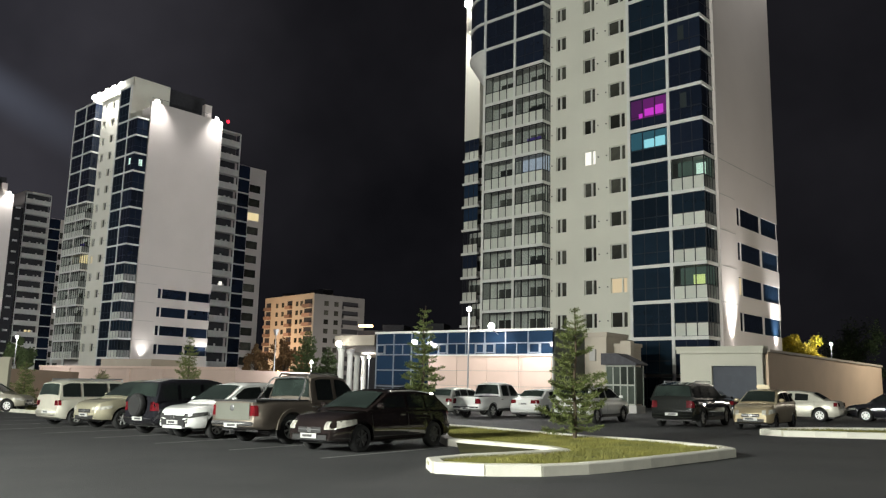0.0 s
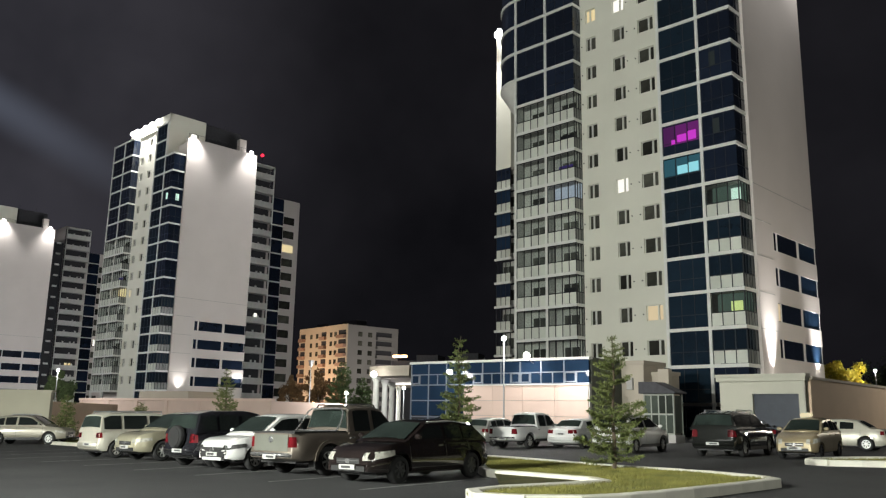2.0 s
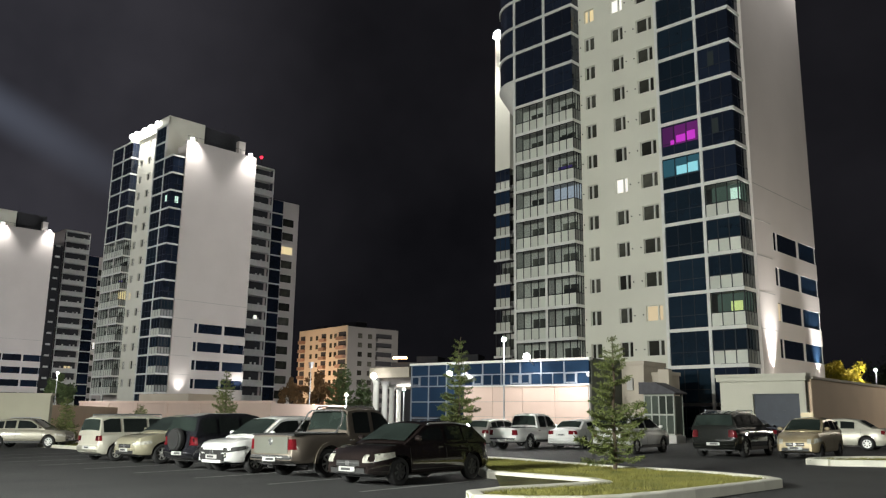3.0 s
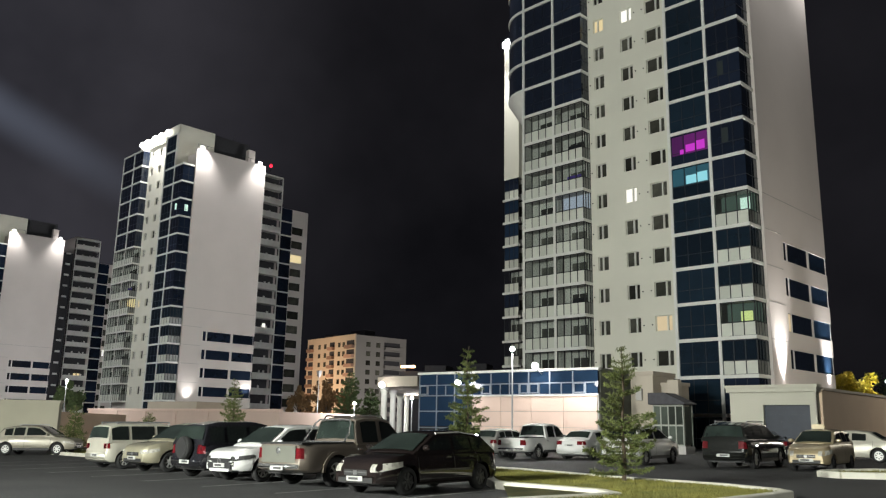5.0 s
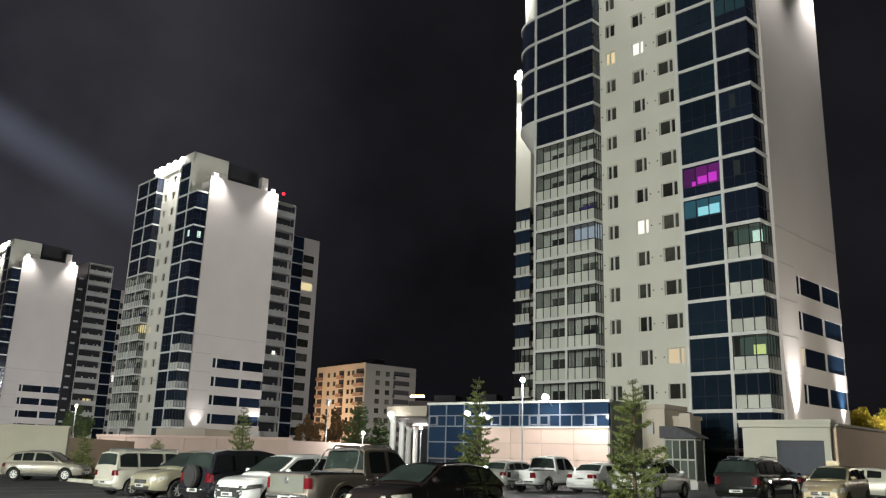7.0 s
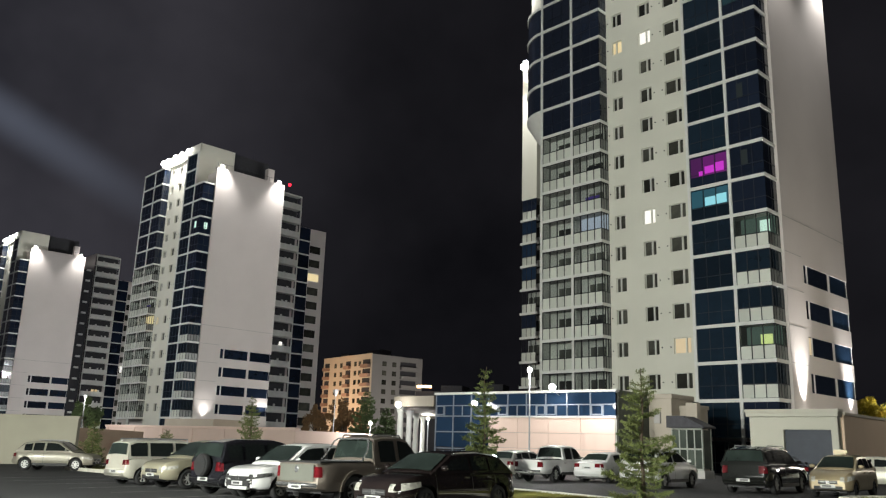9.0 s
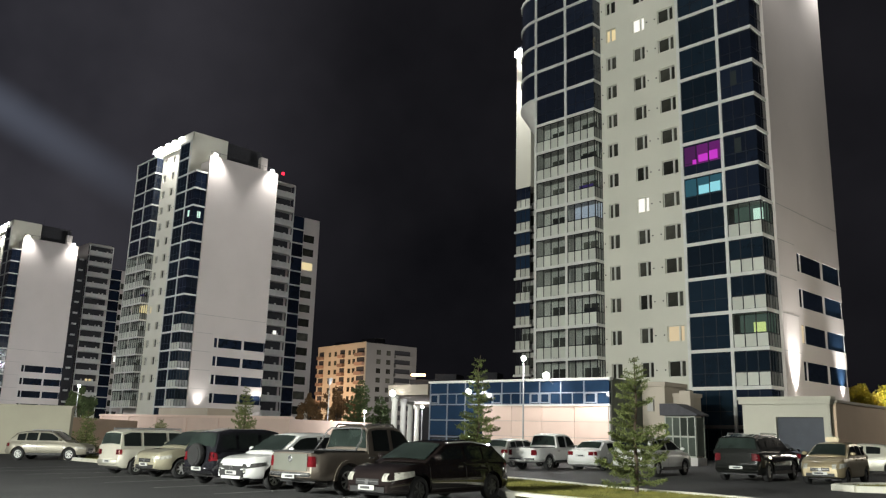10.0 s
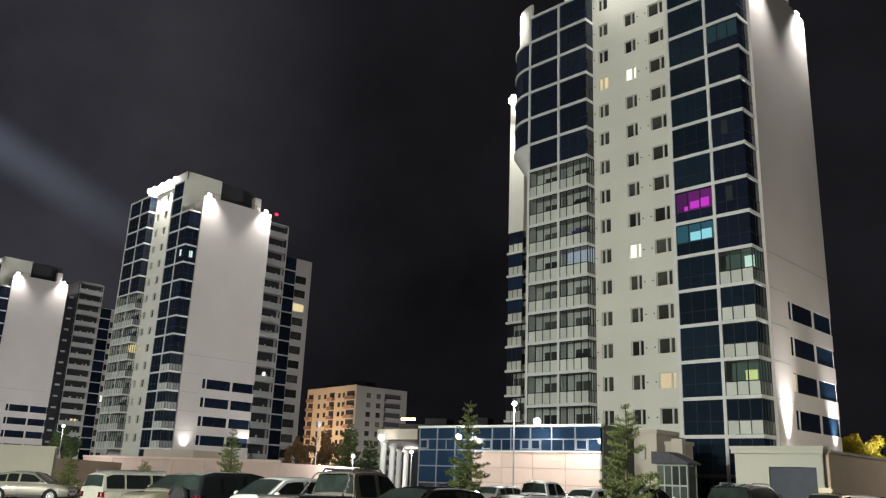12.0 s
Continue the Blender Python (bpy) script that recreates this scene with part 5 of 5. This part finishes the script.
# pickup extras: load bed edge, sports bar; canopy on the white one; taxi sign
boxed("bed_floor", BLACK_TRIM, pk, -pl_ / 2 + 0.06, -pl_ / 2 + 1.9, -phw + 0.12, phw - 0.12, 1.085 * phs, 1.135 * phs)
bm = bmesh.new()
for sg in (1, -1):
    pts = [(-1.12, sg * 0.84, 1.12), (-0.86, sg * 0.80, 1.42), (-0.74, sg * 0.72, 1.68), (-0.70, sg * 0.60, 1.76)]
    for a, b in zip(pts, pts[1:]):
        add_tube(bm, a, b, 0.023, 0.023, 8)
add_tube(bm, (-0.70, -0.60, 1.76), (-0.70, 0.60, 1.76), 0.023, 0.023, 8)
add_tube(bm, (-1.0, -0.80, 1.16), (-1.0, 0.80, 1.16), 0.023, 0.023, 8)
part("sports_bar", bm, CHROME, pk, "chrome sports bar")
for sg in (1, -1):
    y0, y1 = sorted((sg * (phw - 0.26), sg * (phw - 0.01)))
    for x0 in ((5.25 - 3.09) * 0.56 - 5.25 / 2 - 0.52, (5.25 - 3.09) * 0.56 + 3.09 - 5.25 / 2 - 0.52):
        boxed("mud_flap", BLACK_TRIM, pk, x0, x0 + 0.025, y0, y1, 0.22, 0.62)
    bm = bmesh.new()
    yy = sg * 0.60
    add_tube(bm, (-0.45, yy, 1.87), (0.55, yy, 1.86), 0.024, 0.024, 8)
    for x0 in (-0.45, 0.55):
        add_tube(bm, (x0, yy, 1.87), (x0 + (0.08 if x0 > 0 else -0.08), yy, 1.78), 0.024, 0.024, 8)
    part("roof_rail", bm, CHROME, pk, "bright roof rail")
bm = bmesh.new()
bmesh.ops.create_icosphere(bm, subdivisions=2, radius=1, matrix=Matrix.Translation((-pl_ / 2 - 0.016, 0, 0.95)) @ Matrix.Diagonal((0.02, 0.09, 0.09, 1)))
part("badge", bm, CHROME, pk)
for sg in (1, -1):
    for a in ((5.25 - 3.09) * 0.56 - 5.25 / 2, (5.25 - 3.09) * 0.56 + 3.09 - 5.25 / 2):
        bm = bmesh.new()
        n = 14
        for k in range(n):
            a0, a1 = math.pi * k / n, math.pi * (k + 1) / n
            q = []
            for an in (a0, a1):
                for rr in (0.455, 0.54):
                    for yy in (phw - 0.05, phw + 0.035):
                        q.append((a + rr * math.cos(an), sg * yy, 0.39 + rr * math.sin(an)))
            vs = [bm.verts.new(v) for v in q]
            for f in ((0, 1, 3, 2), (4, 6, 7, 5), (0, 4, 5, 1), (2, 3, 7, 6), (1, 5, 7, 3), (0, 2, 6, 4)):
                bm.faces.new([vs[i] for i in f])
        bmesh.ops.remove_doubles(bm, verts=bm.verts, dist=0.002)
        part("wheel_arch", bm, SILVER_BROWN, pk)
boxed("bed_floor", BLACK_TRIM, wp, -wl_ / 2 + 0.06, -wl_ / 2 + 1.8, -whw + 0.12, whw - 0.12, 1.085 * whs, 1.135 * whs)
bm = bmesh.new()
add_box(bm, -0.1, 0.1, -0.25, 0.25, 1.55, 1.72)
bmesh.ops.bevel(bm, geom=bm.edges[:], offset=0.04, segments=2, affect="EDGES")
part("roof_sign", bm, mat("sign_pale", (0.6, 0.5, 0.3), 0.4), tx, "pale taxi roof sign")

# ---- traffic island, kerbs and markings ----
KERB = mat("kerb_white", (0.66, 0.64, 0.55), 0.8, vary=0.12, scale=2.5, bump=0.4, bump_scale=25, rnd=0.08)
TURF = mat("turf", (0.125, 0.115, 0.03), 0.95, vary=0.45, scale=1.4, bump=1.0, bump_scale=30, dirt=(0.055, 0.065, 0.02))
BLADE = mat("grass_blade", (0.21, 0.195, 0.042), 0.8, vary=0.4, scale=1.2, dirt=(0.075, 0.08, 0.022))
LINE = mat("line_paint", (0.34, 0.34, 0.32), 0.8, vary=0.45, scale=3.0, bump=0.4, bump_scale=60, dirt=(0.10, 0.10, 0.10))


def inside(x, y, poly):
    ok = False
    for (ax, ay), (bx_, by_) in zip(poly, poly[1:] + poly[:1]):
        if (ay > y) != (by_ > y) and x < (bx_ - ax) * (y - ay) / (by_ - ay) + ax:
            ok = not ok
    return ok


def smooth_outline(pts, rounds=2):
    for _ in range(rounds):
        out = []
        for a, b in zip(pts, pts[1:] + pts[:1]):
            out += [(a[0] * .75 + b[0] * .25, a[1] * .75 + b[1] * .25), (a[0] * .25 + b[0] * .75, a[1] * .25 + b[1] * .75)]
        pts = out
    return pts


def island(name, corners, label, blades, height=0.17, wide=0.28, rounds=2):
    poly = smooth_outline(corners, rounds)
    isl = thing(name, pose(0, 0, 0), label, "traffic island")
    bm = bmesh.new()
    vs = [bm.verts.new((x, y, ground_z(x) + height - 0.09)) for x, y in poly]
    face = bm.faces.new(vs)
    bmesh.ops.triangulate(bm, faces=[face])
    part("turf", bm, TURF, isl)
    # kerb stones along the outline
    pts = [Vector(p) for p in poly] + [Vector(poly[0])]
    run, line = 0.0, [(0.0, pts[0])]
    for a, b in zip(pts, pts[1:]):
        run += (b - a).length
        line.append((run, b))

    def along(s):
        for (sa, a), (sb, b) in zip(line, line[1:]):
            if s <= sb:
                return a + (b - a) * ((s - sa) / max(1e-6, sb - sa))
        return line[-1][1]
    n = max(4, round(run / 0.95))
    rng = random.Random(5)
    for k in range(n):
        a, b = along(run * k / n), along(run * (k + 1) / n)
        d = (b - a)
        ln = d.length + 0.03
        ob = shared("kerb_stone", ("kerb_stone", round(ln, 2), height), lambda bm: kerb_mesh(bm, round(ln, 2), height, wide), KERB, isl, ((a.x + b.x) / 2, (a.y + b.y) / 2, ground_z((a.x + b.x) / 2) + rng.uniform(-0.0025, 0.0025)))
        ob.rotation_euler = (rng.uniform(-0.01, 0.01), -math.atan(SLOPE * d.x / d.length), math.atan2(d.y, d.x) + rng.uniform(-0.004, 0.004))
    # grass
    x0, x1 = min(p[0] for p in poly), max(p[0] for p in poly)
    y0, y1 = min(p[1] for p in poly), max(p[1] for p in poly)
    vsl, fcs = [], []
    while len(fcs) < blades:
        x, y = rng.uniform(x0, x1), rng.uniform(y0, y1)
        if not inside(x, y, poly):
            continue
        patch = noise.noise((x * 0.9, y * 0.9, 0.0))
        if patch < -0.25 and rng.random() < 0.7:
            continue
        h = rng.uniform(0.035, 0.085) * (1.2 + 0.6 * patch)
        a = rng.uniform(0, 6.28)
        w = rng.uniform(0.006, 0.014)
        lx, ly = rng.uniform(-0.05, 0.05), rng.uniform(-0.05, 0.05)
        z = ground_z(x) + height - 0.095
        i = len(vsl)
        vsl += [(x - w * math.cos(a), y - w * math.sin(a), z), (x + w * math.cos(a), y + w * math.sin(a), z), (x + lx, y + ly, z + h)]
        fcs.append((i, i + 1, i + 2))
    me = bpy.data.meshes.new("grass")
    me.from_pydata(vsl, [], fcs)
    me.materials.append(BLADE)
    g = new("grass", me)
    tagged(g, "short yellow-green lawn with thin patches", "grass", kind="stuff")
    return isl


def kerb_mesh(bm, ln, h, w):
    add_prism(bm, [(-w / 2, -0.08), (w / 2, -0.08), (w / 2, h - 0.02), (w / 2 - 0.03, h), (-w / 2 + 0.03, h), (-w / 2, h - 0.02)], -ln / 2, ln / 2)
    bmesh.ops.rotate(bm, verts=bm.verts, matrix=Matrix.Rotation(math.pi / 2, 3, "Z"))


island("traffic_island", [(0.55, 15.35), (1.2, 14.85), (2.2, 14.65), (3.25, 15.0), (4.3, 15.85), (5.6, 17.05), (6.75, 18.15), (7.5, 18.85), (7.75, 19.3), (7.5, 19.9), (7.15, 20.8), (6.75, 21.8), (6.2, 22.6), (5.05, 24.1), (3.85, 26.6), (3.1, 28.1), (1.55, 30.7), (1.25, 30.2), (1.2, 25.0), (1.25, 22.3), (1.5, 21.8), (2.6, 20.5), (3.8, 18.75), (3.75, 18.4), (2.2, 17.4), (0.95, 16.6), (0.55, 15.95)], "grass traffic island edged with white-painted kerb stones", 60000, 0.20, 0.26, 1)
island("traffic_island", [(12.1, 27.4), (14.1, 26.5), (18.0, 24.6), (22.0, 24.0), (24.0, 27.0), (20.0, 29.0), (15.0, 29.6), (12.6, 29.0)], "small island with a white kerb beside the lane", 9000, 0.20, 0.26, 1)
island("traffic_island", [(-24.5, 50.4), (-19.4, 44.8), (-16.4, 41.6), (-14.0, 44.0), (-12.5, 49.0), (-14.0, 56.0), (-22.0, 56.0)], "planted verge with a white kerb by the wall", 14000, 0.18, 0.22, 1)

# bay markings on the asphalt
for k in range(9):
    c = -12.9 - 3.25 * k
    p0, p1 = 12.9 + 0.15 * k, 18.6 + 0.15 * k
    x0, y0 = 0.6392 * p0 + 0.769 * c, 0.769 * p0 - 0.6392 * c
    x1, y1 = 0.6392 * p1 + 0.769 * c, 0.769 * p1 - 0.6392 * c
    bm = bmesh.new()
    nx, ny = 0.769 * 0.05, -0.6392 * 0.05
    n = 8
    for i in range(n):
        xa, ya = x0 + (x1 - x0) * i / n, y0 + (y1 - y0) * i / n
        xb, yb = x0 + (x1 - x0) * (i + 1) / n, y0 + (y1 - y0) * (i + 1) / n
        bm.faces.new([bm.verts.new((x, y, ground_z(x) + 0.004)) for x, y in ((xa - nx, ya - ny), (xa + nx, ya + ny), (xb + nx, yb + ny), (xb - nx, yb - ny))])
    part("bay_line", bm, LINE, ground)

# ---- trees ----
BARK = mat("bark", (0.09, 0.065, 0.045), 0.9, vary=0.35, scale=6, bump=0.8, bump_scale=30)
NEEDLE = mat("needles", (0.14, 0.165, 0.045), 0.75, vary=0.35, scale=2.5, dirt=(0.055, 0.075, 0.02))
NEEDLE_DARK = mat("needles_dark", (0.075, 0.115, 0.04), 0.75, vary=0.35, scale=2.5)
LEAF_GOLD = mat("leaf_gold", (0.50, 0.40, 0.03), 0.75, vary=0.35, scale=2.0)
LEAF_BROWN = mat("leaf_rust", (0.16, 0.09, 0.035), 0.8, vary=0.35, scale=2.0)
LEAF_GREEN = mat("leaf_green", (0.06, 0.09, 0.03), 0.8, vary=0.35, scale=2.0)


def conifer(x, y, h, spread, seed, label, needles=9000, material=None, low=0.12, sparse=0.0, fine=1.0):
    """A young spruce or larch: whorls of drooping limbs hung with short sprays."""
    rng = random.Random(seed)
    t = thing("conifer_tree", pose(x, y, ground_z(x)), label, "tree", "young conifers")
    bm = bmesh.new()
    pts = []
    for k in range(9):
        q = k / 8
        pts.append((rng.uniform(-0.03, 0.03) * h * q * 0.5, rng.uniform(-0.03, 0.03) * h * q * 0.5, h * 0.98 * q))
    for k in range(8):
        add_tube(bm, pts[k], pts[k + 1], 0.016 * h * (1 - k / 8.6) + 0.006, 0.016 * h * (1 - (k + 1) / 8.6) + 0.006, 8, k in (0, 7))
    part("trunk", bm, BARK, t)
    bm = bmesh.new()
    limbs = []
    z = low * h
    while z < h * 0.97:
        q = z / h
        n = rng.randint(4, 6) if q < 0.85 else 3
        a0 = rng.uniform(0, 6.28)
        for k in range(n):
            if rng.random() < sparse:
                continue
            a = a0 + 6.28 * k / n + rng.uniform(-0.35, 0.35)
            ln = spread * (1 - q) ** 0.8 * rng.uniform(0.6, 1.2) + 0.07
            if q < low + 0.1:
                ln *= 0.75
            rise = 0.25 - 0.35 * (1 - q) + rng.uniform(-0.1, 0.15)
            p0 = Vector((0, 0, z + rng.uniform(-0.04, 0.04)))
            p1 = p0 + Vector((math.cos(a) * ln * 0.6, math.sin(a) * ln * 0.6, ln * rise * 0.6))
            p2 = p1 + Vector((math.cos(a) * ln * 0.4, math.sin(a) * ln * 0.4, ln * (rise + 0.35) * 0.4))
            add_tube(bm, p0, p1, 0.012, 0.007, 5, False)
            add_tube(bm, p1, p2, 0.007, 0.003, 5, False)
            limbs.append((p0, p1, p2, ln))
        z += h * rng.uniform(0.035, 0.06)
    tagged(part("branchwork", bm, BARK, t), kind="stuff")
    total = sum(l[3] for l in limbs)
    vs, fs = [], []
    for p0, p1, p2, ln in limbs:
        for _ in range(int(needles * ln / total)):
            q = rng.random() ** 0.75
            base = p0.lerp(p1, q / 0.6) if q < 0.6 else p1.lerp(p2, (q - 0.6) / 0.4)
            out = Vector((rng.gauss(0, 1), rng.gauss(0, 1), rng.gauss(-0.35, 0.8))).normalized()
            out = (out + (p2 - p0).normalized() * 0.8).normalized()
            s = fine * rng.uniform(0.07, 0.17) * (0.6 + 0.5 * min(1, ln))
            sd = out.cross(Vector((rng.gauss(0, 1), rng.gauss(0, 1), rng.gauss(0, 1)))).normalized() * s * rng.uniform(0.12, 0.22)
            b = base + out * rng.uniform(0, 0.05)
            i = len(vs)
            vs += [tuple(b - sd * 0.4), tuple(b + out * s * 0.5 - sd), tuple(b + out * s), tuple(b + out * s * 0.5 + sd)]
            fs.append((i, i + 1, i + 2, i + 3))
    me = bpy.data.meshes.new("crown")
    me.from_pydata(vs, [], fs)
    me.materials.append(material or NEEDLE)
    c = new("crown", me)
    c.parent = t
    return t


def broadleaf(x, y, h, spread, seed, label, material, leaves=5000, size=0.3):
    rng = random.Random(seed)
    t = thing("broadleaf_tree", pose(x, y, ground_z(x)), label, "tree", "street trees")
    bm = bmesh.new()
    add_tube(bm, (0, 0, 0), (0.1, 0, h * 0.4), 0.025 * h, 0.016 * h, 8)
    tips = []
    for k in range(9):
        a = 6.28 * k / 9 + rng.uniform(-0.3, 0.3)
        z0 = h * rng.uniform(0.28, 0.5)
        ln = spread * rng.uniform(0.5, 1.0)
        p1 = (math.cos(a) * ln, math.sin(a) * ln, z0 + h * rng.uniform(0.15, 0.45))
        add_tube(bm, (0.05, 0, z0), p1, 0.010 * h, 0.003 * h, 6, False)
        tips.append(p1)
    add_tube(bm, (0.1, 0, h * 0.4), (0, 0, h * 0.9), 0.016 * h, 0.004 * h, 6, False)
    tips += [(0, 0, h * 0.9), (0.2, 0.1, h * 0.7)]
    part("trunk", bm, BARK, t)
    vs, fs = [], []
    clumps = []
    for px_, py_, pz_ in tips:
        for _ in range(4):
            clumps.append((px_ * rng.uniform(0.5, 1.1), py_ * rng.uniform(0.5, 1.1), pz_ + h * rng.uniform(-0.15, 0.08), spread * rng.uniform(0.15, 0.34)))
    for _ in range(leaves):
        cx, cy, cz, cr = rng.choice(clumps)
        d = Vector((rng.gauss(0, 1), rng.gauss(0, 1), rng.gauss(0, 0.8))).normalized() * cr * rng.uniform(0.5, 1.05)
        p = Vector((cx, cy, cz)) + d
        a = Vector((rng.gauss(0, 1), rng.gauss(0, 1), rng.gauss(0, 1))).normalized() * size * rng.uniform(0.5, 1)
        b = a.orthogonal().normalized() * size * 0.35
        i = len(vs)
        vs += [tuple(p - a * 0.5), tuple(p + b), tuple(p + a * 0.5), tuple(p - b)]
        fs.append((i, i + 1, i + 2, i + 3))
    me = bpy.data.meshes.new("crown")
    me.from_pydata(vs, [], fs)
    me.materials.append(material)
    c = new("crown", me)
    c.parent = t
    return t


conifer(4.83, 23.2, 3.88, 1.05, 3, "young bushy larch on the grass island", 17000, None, 0.10, 0.22, 0.6)
conifer(0.9, 39.5, 5.5, 1.15, 4, "young slender spruce behind the hatchback", 9000, NEEDLE, 0.12)
conifer(-13.0, 50.5, 4.5, 1.1, 5, "young spruce beside the podium wall", 7000, NEEDLE, 0.1)
conifer(-22.1, 49.5, 2.9, 0.9, 6, "small spruce on the verge", 5000, NEEDLE, 0.05)
conifer(-20.4, 57.0, 2.5, 1.3, 7, "low young pine on the verge", 3500, NEEDLE, 0.25)
conifer(-13.3, 112.0, 9.2, 3.0, 8, "dark spruce before the distant block", 9000, NEEDLE_DARK, 0.1, 0.0, 2.4)
conifer(-11.2, 120.0, 7.4, 2.6, 9, "dark spruce before the distant block", 7000, NEEDLE_DARK, 0.1, 0.0, 2.4)
broadleaf(-22.0, 150.0, 9.5, 3.2, 11, "rust-leaved tree under the orange lamps", LEAF_BROWN, 4000, 0.45)
broadleaf(-27.0, 150.0, 9.0, 2.4, 12, "rust-leaved tree under the orange lamps", LEAF_BROWN, 3000, 0.45)
broadleaf(44.2, 92.0, 7.6, 2.8, 13, "golden-leaved tree lit by a street lamp", LEAF_GOLD, 6000, 0.4)
broadleaf(49.0, 99.0, 6.6, 2.6, 14, "golden-leaved tree lit by a street lamp", LEAF_GOLD, 5000, 0.4)
broadleaf(62.0, 112.0, 10.5, 5.0, 15, "dark tree beyond the garage wall", LEAF_GREEN, 6000, 0.4)
broadleaf(-46.0, 100.5, 7.0, 2.2, 16, "dark tree by the podium", LEAF_GREEN, 3000, 0.35)


# ---- street lamps ----
def street_lamp(x, y, h, label, glow=None, head="globe", watts=0, colour=WHITE):
    t = thing("street_lamp", pose(x, y, ground_z(x)), label, "street lamp", "street lamps")
    bm = bmesh.new()
    add_tube(bm, (0, 0, 0), (0, 0, 0.6), 0.09, 0.08, 10)
    add_tube(bm, (0, 0, 0.6), (0, 0, h - 0.25), 0.055, 0.04, 10)
    part("pole", bm, POLE_GREY, t)
    bm = bmesh.new()
    if head == "globe":
        bmesh.ops.create_icosphere(bm, subdivisions=2, radius=0.15, matrix=Matrix.Translation((0, 0, h)))
    else:
        add_tube(bm, (0, 0, h - 0.3), (0, 0, h + 0.35), 0.12, 0.34, 4)
    part("lamp_head", bm, glow or POLE_GREY, t)
    if watts:
        lamp("street_glow", (x, y - 0.5, ground_z(x) + h), (x, y - 1, 0), watts, colour, "POINT", size=0.28)
    return t


street_lamp(3.75, 49.0, 6.15, "slim steel lamp post with a glowing white globe", LAMP_GLOW, watts=2500)
street_lamp(-42.5, 92.0, 6.6, "lamp post with a glowing globe by the far wall", LAMP_GLOW, watts=1500)
street_lamp(-13.5, 86.0, 7.0, "unlit post with a flared lamp head", None, "flare")
street_lamp(-14.0, 92.0, 3.0, "low lamp post with an orange globe", LAMP_WARM, watts=900, colour=(1, 0.55, 0.25))
street_lamp(-3.6, 82.0, 4.4, "lamp post with a white globe behind the columns", LAMP_GLOW, watts=700)
street_lamp(-9.7, 86.0, 4.0, "small white lamp among the trees", LAMP_GLOW, watts=1500)
street_lamp(47.4, 90.0, 6.6, "lamp post with a white globe beyond the garage", LAMP_GLOW, watts=900)
# lamp added beyond the right edge of view to brighten the garage side wall
street_lamp(41.0, 57.0, 7.5, "lamp post with a warm globe beside the garage wall", LAMP_WARM, watts=3600, colour=(1.0, 0.93, 0.78))
# poles and heads of the added masts, all out of view
for fx, fy, fz in [q[:3] for q in UNSEEN_FLOODS] + [q[:3] for q in YARD_FILLS]:
    t = thing("unseen_flood_mast", pose(fx, fy, ground_z(fx)), "tall floodlight mast of the car park", "flood mast", "flood masts")
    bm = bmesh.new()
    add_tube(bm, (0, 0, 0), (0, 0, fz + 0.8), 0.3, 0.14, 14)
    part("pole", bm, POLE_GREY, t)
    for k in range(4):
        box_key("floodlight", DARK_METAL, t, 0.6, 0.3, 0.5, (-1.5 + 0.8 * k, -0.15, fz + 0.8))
